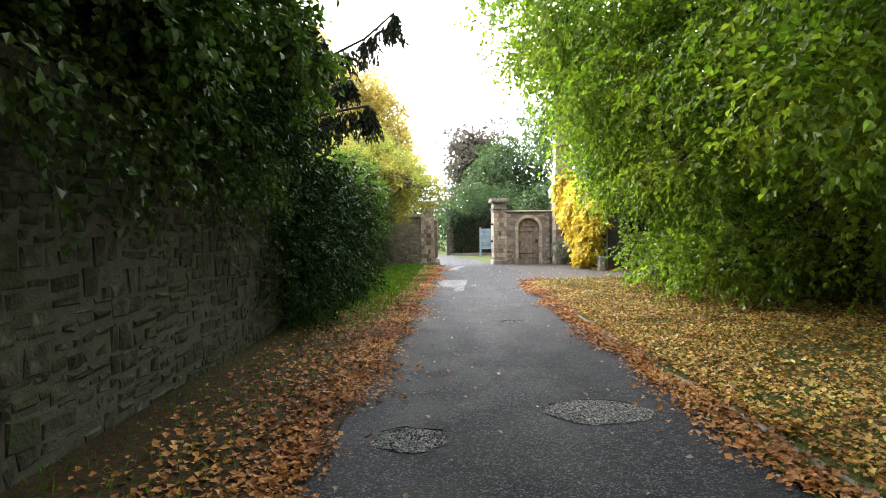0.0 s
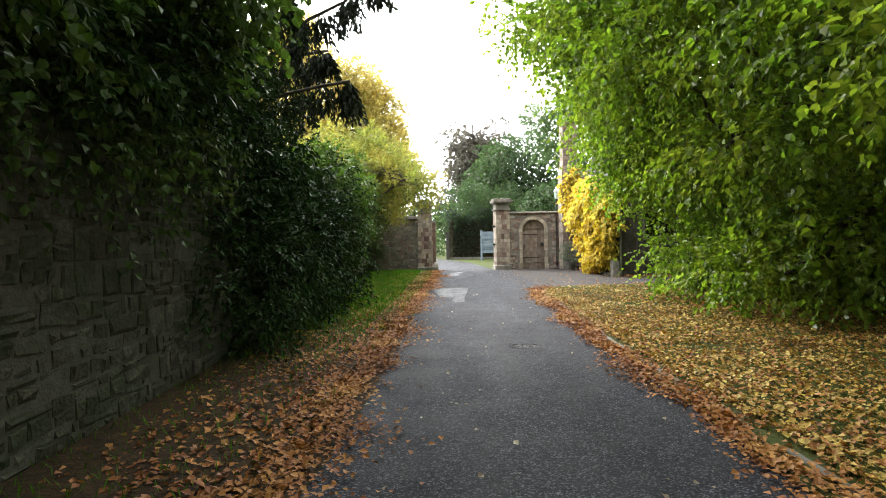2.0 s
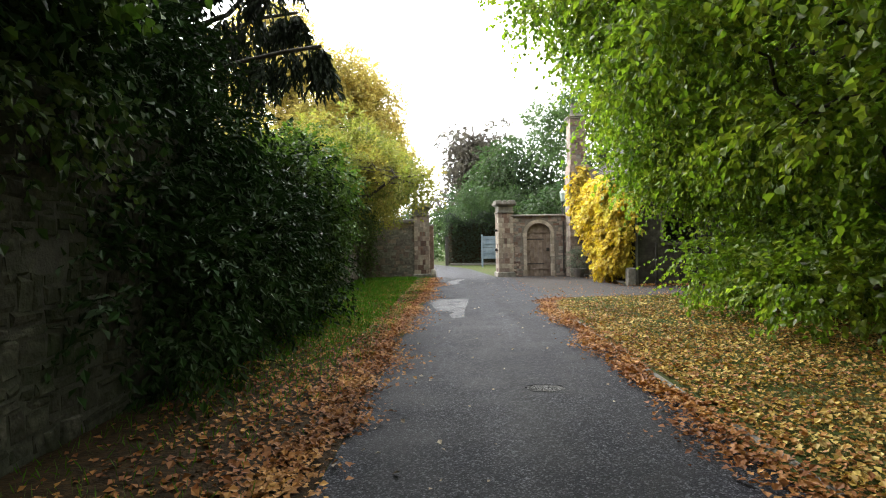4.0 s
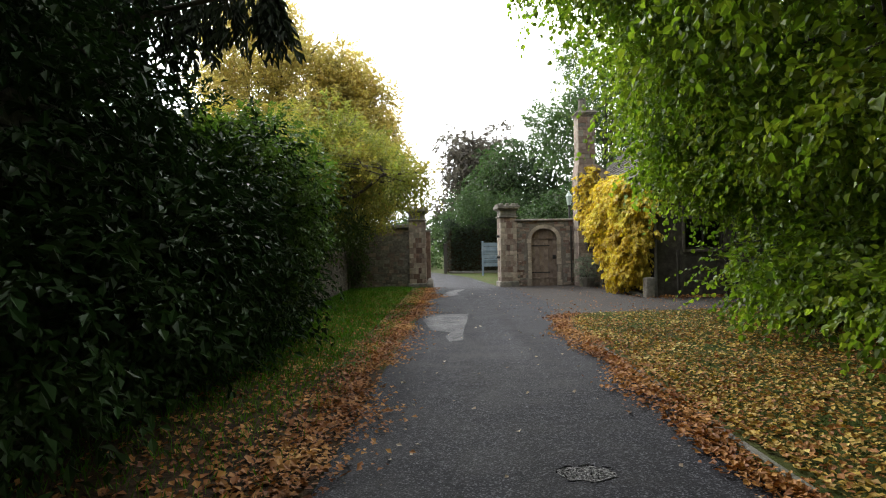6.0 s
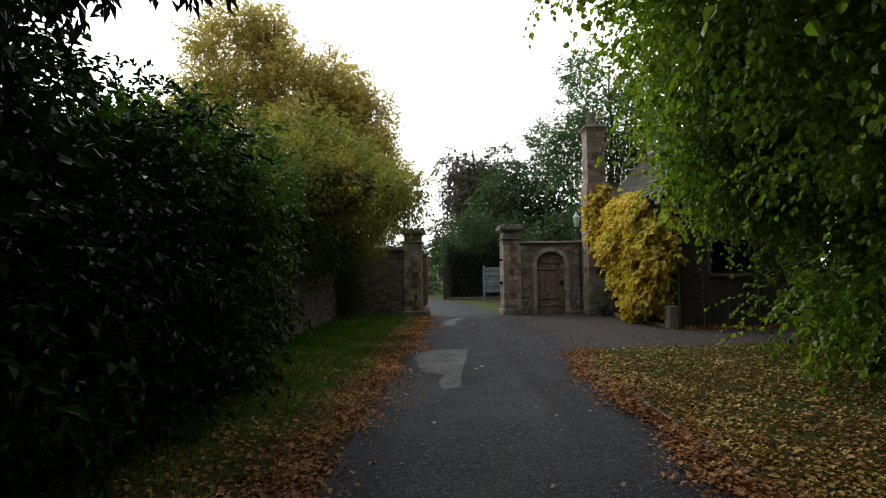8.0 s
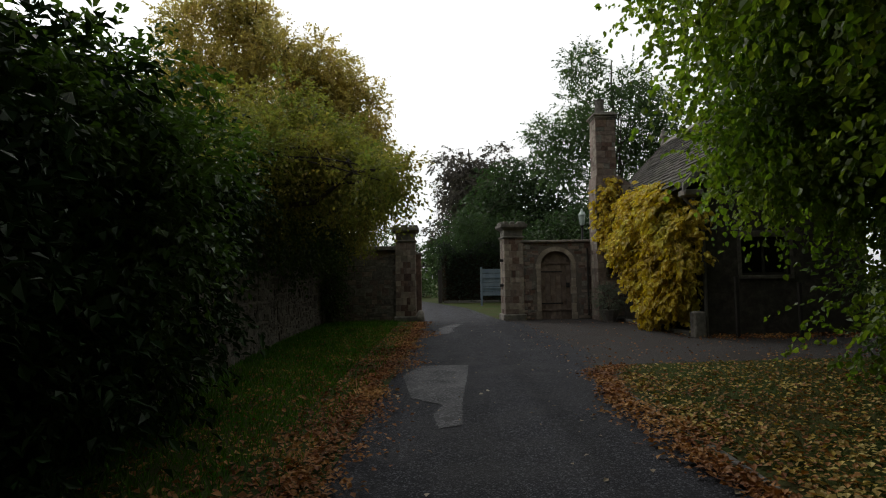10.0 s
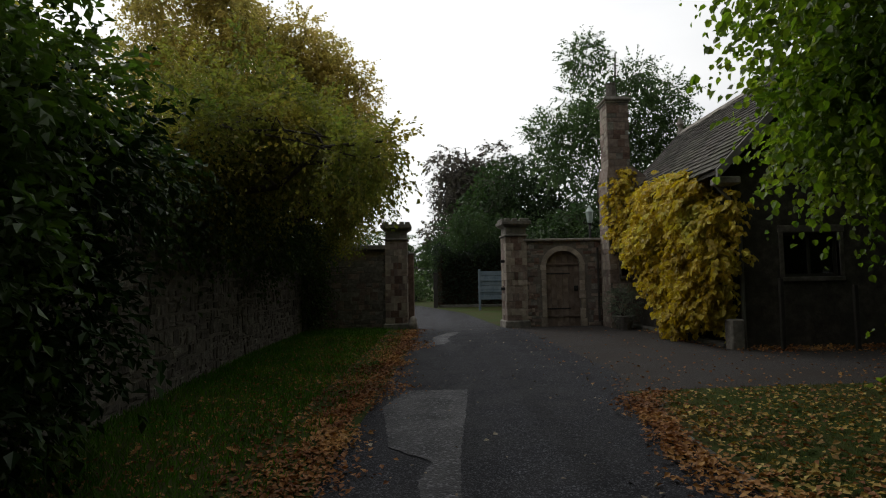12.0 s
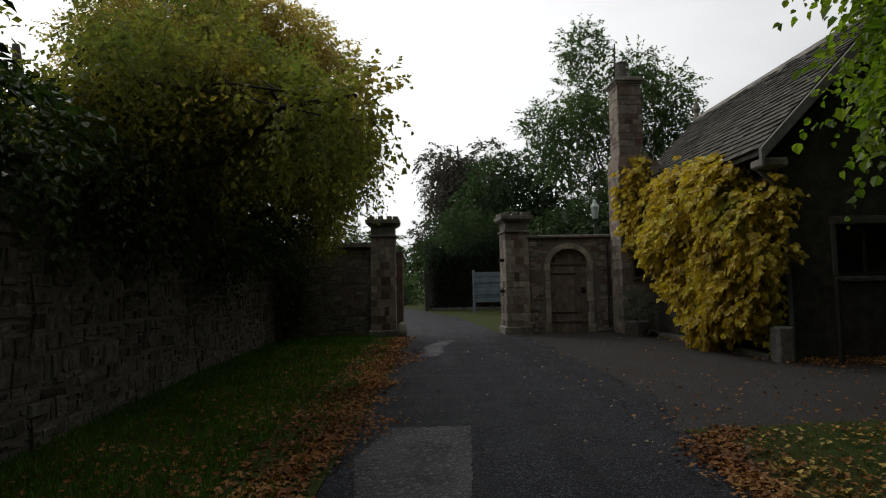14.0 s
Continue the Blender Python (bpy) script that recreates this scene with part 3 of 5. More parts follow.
# ---- gate piers ----
def pier(name, label, x, y, rz, height=2.87, w=0.7):
    root = tagged(empty(name, x, y, 0, rz), label, "gate pier", group="gate piers")
    bm = bmesh.new()
    h = w / 2
    box(bm, -h + 0.012, -h + 0.012, -0.2, h - 0.012, h - 0.012, height)
    part("core", bm, M_MORTAR_PALE, root)
    bm = bmesh.new()
    box(bm, -h - 0.07, -h - 0.07, -0.1, h + 0.07, h + 0.07, 0.22, 0.03)
    part("plinth", bm, M_CAPSTONE, root)
    r = random.Random(label)
    odd = False
    z = 0.22
    while z < height - 0.02:
        ch = min(r.uniform(0.17, 0.27), height - z)
        if height - z - ch < 0.08:
            ch = height - z
        odd = not odd
        for face in range(4):
            turn = pose(0, 0, z, 0, 0, 90 * face) @ pose(0, -h, 0)
            la, lb = (0.4, 0.25) if odd == (face % 2 == 0) else (0.25, 0.4)
            cuts = [0, w * (la + r.uniform(-0.04, 0.04)), w * (1 - lb + r.uniform(-0.04, 0.04)), w]
            if r.random() < 0.3:
                cuts.insert(2, (cuts[1] + cuts[2]) / 2)
            for i, (a, b) in enumerate(zip(cuts, cuts[1:])):
                edge = i == 0 or i == len(cuts) - 2
                mat = r.choice([M_ASHLAR, M_ASHLAR, M_ASHLAR, M_PINKSTONE] if edge else [M_REDSTONE, M_REDSTONE, M_PINKSTONE, M_ASHLAR])
                ob = part_mesh("block", unit_stone(r.randrange(4), b - a, ch, 0.08, mat, 0.6), None, root)
                ob.matrix_basis = turn @ pose((a + b) / 2 - h, r.uniform(-0.003, 0.003), 0.003)
        z += ch
    bm = bmesh.new()
    box(bm, -h - 0.05, -h - 0.05, height, h + 0.05, h + 0.05, height + 0.07, 0.02)
    part("string_course", bm, M_CAPSTONE, root)
    bm = bmesh.new()
    box(bm, -h + 0.01, -h + 0.01, height + 0.07, h - 0.01, h - 0.01, height + 0.3, 0.01)
    part("frieze", bm, M_CAPSTONE, root)
    bm = bmesh.new()
    z0, z1, z2 = height + 0.3, height + 0.4, height + 0.5
    rings = [[bm.verts.new((sx * k, sy * k, zz)) for sx, sy in ((-1, -1), (1, -1), (1, 1), (-1, 1))] for k, zz in ((h, z0), (h + 0.04, z0 + 0.03), (h + 0.13, z1), (h + 0.14, z2), (h + 0.09, z2 + 0.01))]
    for a, b in zip(rings, rings[1:]):
        for i in range(4):
            bm.faces.new((a[i], a[(i + 1) % 4], b[(i + 1) % 4], b[i]))
    bm.faces.new(rings[-1])
    bm.faces.new(rings[0][::-1])
    part("cornice", bm, M_CAPSTONE, root)
    for face in range(4):
        for k in range(3):
            bm = bmesh.new()
            s = -h - 0.02 + k * (w + 0.04) / 3.0
            box(bm, s, -h - 0.1, z2 + 0.008, s + 0.15, -h + 0.06, z2 + 0.1, 0.015, pose(0, 0, 0, 0, 0, 90 * face))
            part("merlon", bm, M_CAPSTONE, root)
    return root


pier("gate_pier", "battlemented gate pier of pale and red stone blocks", -0.66, 30.6, 0, 2.85)
pier("gate_pier", "battlemented pier of pale and red stone beside the arched door", 3.2, 30.95, 6, 2.95)

# guard stone at the foot of the west pier
bm = bmesh.new()
tube(bm, [(0, 0, -0.1), (0, 0, 0.2), (0.03, 0, 0.38), (0.02, 0, 0.44)], [0.17, 0.16, 0.11, 0.04], 10)
ob = tagged(part("guard_stone", bm, M_CAPSTONE, smooth=True), "rounded grey guard stone at the foot of the pier", "guard stone")
ob.location = (-0.16, 30.3, 0)


jamb = tagged(empty("gate_jamb", -0.24, 31.12, 0), "low dark stone gate jamb with iron hinge pins", "gate jamb")
bm = bmesh.new()
box(bm, -0.1, -0.16, -0.2, 0.12, 0.2, 2.42, 0.02)
part("jamb_stone", bm, M_REDSTONE, jamb)
bm = bmesh.new()
box(bm, -0.12, -0.19, 2.425, 0.15, 0.23, 2.5, 0.02)
part("cap_stone", bm, M_CAPSTONE, jamb)
for z in (0.9, 2.0):
    bm = bmesh.new()
    tube(bm, [(0.11, -0.05, z), (0.2, -0.05, z), (0.2, -0.05, z + 0.14)], [0.018, 0.02, 0.016], 6)
    part("hinge_pin", bm, M_IRON, jamb)

bm = bmesh.new()
for z in (1.2, 2.1):
    box(bm, 2.72, 30.66, z, 2.86, 30.74, z + 0.1, 0.01)
tagged(part("gate_catch", bm, M_IRON), "black iron hinge brackets fixed to the stone pier", "bracket")


# ---- walls either side of the gate ----
def rubble_face(root, m, length, height, seed, skip=None, mats=(M_PINKSTONE, M_REDSTONE, M_PINKSTONE, M_GREYSTONE)):
    r = random.Random(seed)
    for s, z, w, h in random_rubble(length, height, seed):
        if z < -0.03 or z + h > height + 0.03 or (skip and skip(s, z, w, h)):
            continue
        ob = part_mesh("stone", unit_stone(r.randrange(5), w, h, 0.09, r.choice(mats)), None, root)
        ob.matrix_basis = m @ pose(s + w / 2, r.uniform(-0.01, 0.01), z + 0.006)


wall_nw = tagged(empty("wall_north_west"), "squared rubble wall joining the west pier, stone coping", "wall", kind="structure")
bm = bmesh.new()
box(bm, -3.9, 30.46, -0.2, -1.0, 30.85, 2.56)
part("wall_core", bm, M_MORTAR_PALE, wall_nw)
rubble_face(wall_nw, pose(-3.5, 30.443, 0), 2.5, 2.55, 21, mats=(M_GREYSTONE, M_GREYSTONE, M_PINKSTONE))
for i in range(4):
    bm = bmesh.new()
    box(bm, -3.6 + i * 0.66, 30.32, 2.565, -3.6 + (i + 1) * 0.66 - 0.012, 30.92, 2.72, 0.02)
    part("coping_stone", bm, M_CAPSTONE, wall_nw)

DX0, DX1, DSPRING, DAPEX = 4.2, 5.34, 2.02, 2.48


def arch(u, grow=0.0):
    """Height of the door arch at u in -1..1."""
    return DSPRING + (DAPEX - DSPRING + grow) * max(0.0, 1 - abs(u) ** 2.1) ** 0.62


wall_ne = tagged(empty("wall_north_east"), "rubble stone wall with an arched doorway", "wall", kind="structure")
GX0, GX1, GTOP, GY = 3.5, 6.1, 2.78, 30.7
us = [-1 + i / 8 for i in range(17)]
dc, dh = (DX0 + DX1) / 2, (DX1 - DX0) / 2
bm = bmesh.new()
prism(bm, [(GX0, -0.2), (DX0, -0.2)] + [(dc + u * dh, arch(u)) for u in us] + [(DX1, -0.2), (GX1, -0.2), (GX1, GTOP), (GX0, GTOP)], GY, GY + 0.4)
part("wall_core", bm, M_MORTAR_PALE, wall_ne)


def in_door(s, z, w, h):
    a, b = GX0 + s, GX0 + s + w
    if b < DX0 - 0.14 or a > DX1 + 0.14:
        return False
    lo = min(abs(a - dc), abs(b - dc)) / (dh + 0.16) if (a > dc or b < dc) else 0
    return z < arch(min(lo, 1), 0.16)


rubble_face(wall_ne, pose(GX0, GY - 0.017, 0), GX1 - GX0, GTOP, 31, in_door)
r = random.Random(5)
for side in (0, 1):
    z = 0.0
    while z < DSPRING - 0.05:
        h = min(r.uniform(0.24, 0.36), DSPRING - z)
        w = r.choice((0.16, 0.2))
        ob = part_mesh("jamb_stone", unit_stone(r.randrange(3), w, h, 0.2, M_ASHLAR), None, wall_ne)
        ob.matrix_basis = pose(DX0 - w / 2 + 0.015 if side == 0 else DX1 + w / 2 - 0.015, GY - 0.035, z + 0.005)
        z += h
for i in range(8):
    u0, u1 = -1 + i / 4, -1 + (i + 1) / 4
    bm = bmesh.new()
    pts = [(dc + u * dh, arch(u) - 0.01) for u in (u0, (u0 + u1) / 2, u1)] + [(dc + u * (dh + 0.16), arch(u, 0.15)) for u in (u1, (u0 + u1) / 2, u0)]
    prism(bm, [(dc + (x - dc) * 0.999, z) for x, z in pts], GY - 0.038, GY + 0.1)
    part("arch_stone", bm, M_ASHLAR, wall_ne)
for i in range(4):
    bm = bmesh.new()
    box(bm, GX0 + i * 0.65, GY - 0.1, GTOP + 0.004, GX0 + (i + 1) * 0.65 - 0.012, GY + 0.46, GTOP + 0.09, 0.02)
    part("coping_stone", bm, M_CAPSTONE, wall_ne)

door = tagged(empty("door_1", dc, GY + 0.12, 0), "closed weathered oak plank door in a stone arch", "door", kind="structure")
for i in range(6):
    a, b = -1 + i / 3, -1 + (i + 1) / 3
    bm = bmesh.new()
    prism(bm, [(a * dh + 0.004, -0.02)] + [(u * dh + (0.004 if u == a else -0.004 if u == b else 0), arch(u) - 0.01 if abs(u) < 0.999 else DSPRING) for u in (a, (a * 2 + b) / 3, (a + 2 * b) / 3, b)] + [(b * dh - 0.004, -0.02)], 0, 0.05)
    part("plank", bm, M_DOOR, door)
for z in (0.3, DSPRING - 0.04):
    bm = bmesh.new()
    box(bm, -dh + 0.01, -0.03, z, dh - 0.01, -0.003, z + 0.07, 0.008)
    part("ledge", bm, M_DOOR, door)
bm = bmesh.new()
box(bm, dh - 0.2, -0.035, 1.15, dh - 0.06, -0.003, 1.32, 0.01)
tube(bm, [(dh - 0.13, -0.03, 1.22), (dh - 0.13, -0.08, 1.22)], [0.02, 0.03], 8)
part("latch", bm, M_IRON, door)
for z in (0.55, 1.7):
    bm = bmesh.new()
    box(bm, -dh + 0.01, -0.012, z, 0.25, -0.002, z + 0.045, 0.004)
    part("strap_hinge", bm, M_IRON, door)

# ---- the lodge ----
HX, HY0, HY1, RIDGE_X, RIDGE_Z, EAVE_X, EAVE_Z = 6.9, 24.1, 30.7, 9.0, 6.4, 6.45, 3.73
HX1 = 2 * RIDGE_X - HX
SL = (RIDGE_Z - EAVE_Z) / (RIDGE_X - EAVE_X)
WALL_TOP = EAVE_Z + SL * (HX - EAVE_X) - 0.12
lodge = tagged(empty("lodge"), "small stone gate lodge, walls darkened for shade, with a steep stone-slate roof", "house")


def wall_with_hole(name, length, top, holes, m, mat, gable=None, t=0.35):
    """A wall of x 0..length with holes (x0, z0, x1, z1); gable: the peak's height."""
    bm = bmesh.new()
    xs = sorted({0, length, *[h[0] for h in holes], *[h[2] for h in holes]})
    for a, b in zip(xs, xs[1:]):
        hs = sorted((h[1], h[3]) for h in holes if h[0] <= a and h[2] >= b)
        z = -0.2
        for z0, z1 in hs + [(top, top)]:
            if z0 > z:
                box(bm, a, 0, z, b, t, z0)
            z = z1
    if gable:
        prism(bm, [(0, top), (length, top), (length / 2, gable)], 0, t)
    bmesh.ops.remove_doubles(bm, verts=bm.verts[:], dist=0.0005)
    bmesh.ops.transform(bm, matrix=m, verts=bm.verts[:])
    return part(name, bm, mat, lodge)


# wall and window dressing colours hold the shade of the overhanging foliage
W_MAT = material("shaded_lodge_stone", [(0.03, 0.025, 0.021), (0.06, 0.052, 0.044), (0.11, 0.097, 0.084)], scale=5, rough=0.92, bump=0.8, bump_scale=18, stain=(0.05, 0.05, 0.04), stain_scale=1.2, stain_amount=0.7)
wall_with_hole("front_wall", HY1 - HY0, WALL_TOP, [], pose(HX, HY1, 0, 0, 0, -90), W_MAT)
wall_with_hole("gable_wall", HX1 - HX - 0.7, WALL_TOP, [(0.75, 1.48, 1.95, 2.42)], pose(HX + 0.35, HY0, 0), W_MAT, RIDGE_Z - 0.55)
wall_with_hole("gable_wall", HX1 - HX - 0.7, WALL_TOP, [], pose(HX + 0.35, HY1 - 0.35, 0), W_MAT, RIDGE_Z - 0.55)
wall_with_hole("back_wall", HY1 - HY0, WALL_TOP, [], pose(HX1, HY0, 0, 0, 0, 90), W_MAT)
M_PINKSTONE_SHADE = material("shaded_dressed_stone", [(0.07, 0.06, 0.05), (0.13, 0.115, 0.1), (0.19, 0.17, 0.15)], scale=8, rough=0.92, bump=0.5, stain=(0.05, 0.045, 0.04), stain_scale=1.4)
M_GLASS = bpy.data.materials.new("window_glass")
M_GLASS.use_nodes = True
g = M_GLASS.node_tree.nodes["Principled BSDF"]
g.inputs["Base Color"].default_value, g.inputs["Roughness"].default_value, g.inputs["Transmission Weight"].default_value = (0.8, 0.85, 0.85, 1), 0.05, 1.0


def window(m, w, h, lights, mat):
    root = empty("window")
    root.parent, root.matrix_basis = lodge, m
    bm = bmesh.new()
    f = 0.06
    box(bm, 0, 0.1, 0, w, 0.17, f)
    box(bm, 0, 0.1, h - f, w, 0.17, h)
    box(bm, 0, 0.1, f, f, 0.17, h - f)
    box(bm, w - f, 0.1, f, w, 0.17, h - f)
    for i in range(1, lights):
        x = w * i / lights
        box(bm, x - 0.03, 0.102, f, x + 0.03, 0.168, h - f)
    fr = part("window_frame", bm, mat, root)
    for i in range(lights):
        bm = bmesh.new()
        box(bm, w * i / lights + 0.03, 0.13, f * 0.8, w * (i + 1) / lights - 0.03, 0.136, h - f * 0.8)
        part("pane", bm, M_GLASS, root)
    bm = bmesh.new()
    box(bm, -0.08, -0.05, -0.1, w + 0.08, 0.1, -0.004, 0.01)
    part("sill", bm, M_PINKSTONE_SHADE, root)
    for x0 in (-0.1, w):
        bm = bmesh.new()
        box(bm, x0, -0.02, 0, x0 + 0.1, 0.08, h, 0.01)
        part("window_jamb", bm, M_PINKSTONE_SHADE, root)
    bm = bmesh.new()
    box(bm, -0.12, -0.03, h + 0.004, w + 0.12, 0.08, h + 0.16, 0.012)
    part("lintel", bm, M_PINKSTONE_SHADE, root)
    return root


window(pose(HX + 1.1, HY0, 1.48), 1.2, 0.94, 2, M_DARKWOOD)

# roof: boards under slates laid in courses
bm = bmesh.new()
for sx in (-1, 1):
    e, rdg = Vector((sx * (RIDGE_X - EAVE_X), 0, EAVE_Z)), Vector((0, 0, RIDGE_Z))
    vs = [bm.verts.new(p) for p in ((RIDGE_X + e.x, 23.7, e.z), (RIDGE_X, 23.7, RIDGE_Z), (RIDGE_X, 31.0, RIDGE_Z), (RIDGE_X + e.x, 31.0, e.z))]
    lo = [bm.verts.new(v.co - Vector((0, 0, 0.09))) for v in vs]
    bm.faces.new(vs)
    bm.faces.new(lo[::-1])
    for i in range(4):
        bm.faces.new((vs[i], lo[i], lo[(i + 1) % 4], vs[(i + 1) % 4]))
bmesh.ops.recalc_face_normals(bm, faces=bm.faces[:])
roof = part("roof", bm, M_SLATE, lodge)
sv, sf = [], []
slope_len = math.hypot(RIDGE_X - EAVE_X, RIDGE_Z - EAVE_Z)
ang = math.atan2(RIDGE_Z - EAVE_Z, RIDGE_X - EAVE_X)
sr = random.Random(9)
for sx in (-1, 1):
    c, z = 0, 0.0
    while z < slope_len - 0.08:
        step = 0.2 - 0.08 * z / slope_len
        yy = 23.68 - sr.uniform(0, 0.2)
        while yy < 31.0:
            w = sr.uniform(0.16, 0.36)
            a, b = max(yy, 23.68) + 0.005, min(yy + w, 31.02) - 0.005
            yy += w
            if b - a < 0.03:
                continue
            lift = sr.uniform(0.015, 0.035)
            q = []
            for s, up in ((z - 0.03 + sr.uniform(-0.015, 0.015), lift + 0.02), (z + step + 0.05, 0.006)):
                for th in (0, 0.022):
                    for py in (a, b):
                        d = RIDGE_X - EAVE_X - s * math.cos(ang) + (up + th) * math.sin(ang)
                        q.append((RIDGE_X + sx * d, py, EAVE_Z + s * math.sin(ang) + (up + th) * math.cos(ang)))
            k = len(sv)
            sv += q
            sf += [tuple(k + i for i in p) for p in ((2, 3, 7, 6), (0, 1, 3, 2), (0, 2, 6, 4), (1, 5, 7, 3), (4, 6, 7, 5))]
        z += step
slates = part_mesh("slate_covering", np_mesh("slates", np.array(sv), np.array(sf)), M_SLATE, roof)
slates["kind"] = "stuff"
for i in range(16):
    bm = bmesh.new()
    y0 = 23.66 + i * 0.46
    prism(bm, [(-0.17, -0.13), (0, 0.05), (0.17, -0.13), (0.17, -0.09), (0, 0.1), (-0.17, -0.09)], y0, y0 + 0.455)
    ob = part("ridge_stone", bm, M_CAPSTONE, roof)
    ob.location = (RIDGE_X, 0, RIDGE_Z)
for yv in (23.58, 31.03):
    for sx in (-1, 1):
        bm = bmesh.new()
        e = (RIDGE_X + sx * (RIDGE_X - EAVE_X + 0.06), EAVE_Z - 0.06)
        pts = [(e[0], e[1] - 0.16), (RIDGE_X, RIDGE_Z - 0.22), (RIDGE_X, RIDGE_Z + 0.02), (e[0], e[1] + 0.06)]
        prism(bm, pts, yv, yv + 0.08)
        part("bargeboard", bm, M_BARGE, lodge)
bm = bmesh.new()
box(bm, EAVE_X + 0.02, 23.7, EAVE_Z - 0.3, EAVE_X + 0.5, 24.1, EAVE_Z - 0.14, 0.03)
part("kneeler", bm, M_CAPSTONE, lodge)
bm = bmesh.new()
tube(bm, [(RIDGE_X, 31.05, RIDGE_Z), (RIDGE_X, 31.05, RIDGE_Z + 0.2), (RIDGE_X, 31.05, RIDGE_Z + 0.32), (RIDGE_X, 31.05, RIDGE_Z + 0.6)], [0.12, 0.07, 0.13, 0.02], 8)
part("finial", bm, M_CAPSTONE, lodge)
# gutter, downpipe, link roof
bm = bmesh.new()
tube(bm, [(7.02, 24.0, 0.0), (7.02, 24.0, 2.9), (6.75, 24.0, 3.25), (6.5, 24.0, 3.5)], [0.045] * 4, 8)
part("downpipe", bm, M_BARGE, lodge)
bm = bmesh.new()
tube(bm, [(5.9, 30.6, 0.15), (5.9, 30.6, 2.55)], [0.035] * 2, 8)
part("downpipe", bm, M_DARKWOOD, lodge)
bm = bmesh.new()
box(bm, 7.3, 31.1, 0, 9.6, 31.6, 4.75)
prism(bm, [(7.25, 4.76), (9.7, 4.75), (9.7, 5.0), (7.25, 4.95)], 31.0, 31.65)
part("link_wall", bm, M_SLATE, lodge)

# chimney: breast to the ground with a small window in its south face, stepped stack, cap and pot
CX0, CX1, CY0, CY1 = 6.03, 7.3, 29.75, 30.66
SX0, SX1, SY0, SY1 = 6.1, 6.79, 29.8, 30.52
BW = (6.4, 1.6, 6.78, 2.24)
chim = empty("chimney")
chim.parent = lodge
bm = bmesh.new()
box(bm, CX0, CY0, -0.1, BW[0], CY1, 4.7)
box(bm, BW[2], CY0, -0.1, CX1, CY1, 4.7)
box(bm, BW[0], CY0, -0.1, BW[2], CY1, BW[1])
box(bm, BW[0], CY0, BW[3], BW[2], CY1, 4.7)
box(bm, BW[0], CY0 + 0.4, BW[1], BW[2], CY1, BW[3])
prism(bm, [(CX0, 4.7), (CX1, 4.7), (SX1 + 0.05, 5.05), (SX0 - 0.03, 5.05)], CY0, CY1)
part("breast", bm, M_PINKSTONE, chim)


def clad(x, y, rz, length, z0, height, seed, mats, skip=None):
    """Dressed and rubble blocks on one face of the chimney."""
    r = random.Random(seed)
    for s, z, w, h in courses(length, height, (0.13, 0.27), (0.18, 0.45), seed):
        if skip and skip(x + s, z0 + z, w, h):
            continue
        ob = part_mesh("block", unit_stone(r.randrange(4), w, h, 0.1, r.choice(mats)), None, chim)
        ob.matrix_basis = pose(x, y, z0, 0, 0, rz) @ pose(s + w / 2, r.uniform(-0.006, 0.006), z)


def over_window(x, z, w, h):
    return x + w > BW[0] - 0.08 and x < BW[2] + 0.08 and z + h > BW[1] - 0.09 and z < BW[3] + 0.15


# west faces get paler stone than south ones: their light put into colour
clad(SX0, SY0 - 0.012, 0, SX1 - SX0, 5.05, 2.05, 77, [M_PINKSTONE, M_GREYSTONE, M_PINKSTONE, M_REDSTONE])
clad(SX0 - 0.012, SY1, -90, SY1 - SY0, 5.05, 2.05, 78, [M_ASHLAR, M_PINKSTONE, M_ASHLAR])
clad(CX0 - 0.012, CY1, -90, CY1 - CY0, 0.0, 4.7, 79, [M_ASHLAR, M_PINKSTONE, M_ASHLAR, M_PINKSTONE])
clad(CX0, CY0 - 0.012, 0, CX1 - CX0, 0.0, 4.7, 80, [M_PINKSTONE, M_PINKSTONE, M_GREYSTONE, M_ASHLAR], over_window)
bm = bmesh.new()
box(bm, SX0 + 0.01, SY0, 5.05, SX1 - 0.01, SY1 - 0.01, 7.1)
part("stack", bm, M_MORTAR_PALE, chim)
bm = bmesh.new()
for g, z0, z1 in ((0.05, 7.1, 7.17), (0.1, 7.17, 7.25), (0.02, 7.25, 7.32)):
    box(bm, SX0 - g, SY0 - g, z0, SX1 + g, SY1 + g, z1, 0.02)
part("chimney_cap", bm, M_CAPSTONE, chim)
bm = bmesh.new()
px, py = SX0 + 0.27, (SY0 + SY1) / 2
tube(bm, [(px, py, 7.32), (px, py, 7.38), (px, py, 7.76), (px, py, 7.84)], [0.2, 0.17, 0.15, 0.18], 10)
part("chimney_pot", bm, M_GREYSTONE, chim)
window(pose(BW[0], CY0, BW[1]), BW[2] - BW[0], BW[3] - BW[1], 1, M_REDWOOD)

# a small bulb burning inside the lodge
bulb = tagged(empty("ceiling_bulb", 9.75, 26.6, 2.85), "bare bulb glowing inside the dark lodge window", "lamp")
bm = bmesh.new()
bmesh.ops.create_uvsphere(bm, u_segments=10, v_segments=8, radius=0.045)
part("bulb", bm, M_BULB, bulb)
bm = bmesh.new()
tube(bm, [(0, 0, 0.04), (0, 0, 0.11), (0, 0, 0.12), (0, 0, 1.2)], [0.022, 0.022, 0.004, 0.004], 6)
part("flex", bm, M_DARKWOOD, bulb)

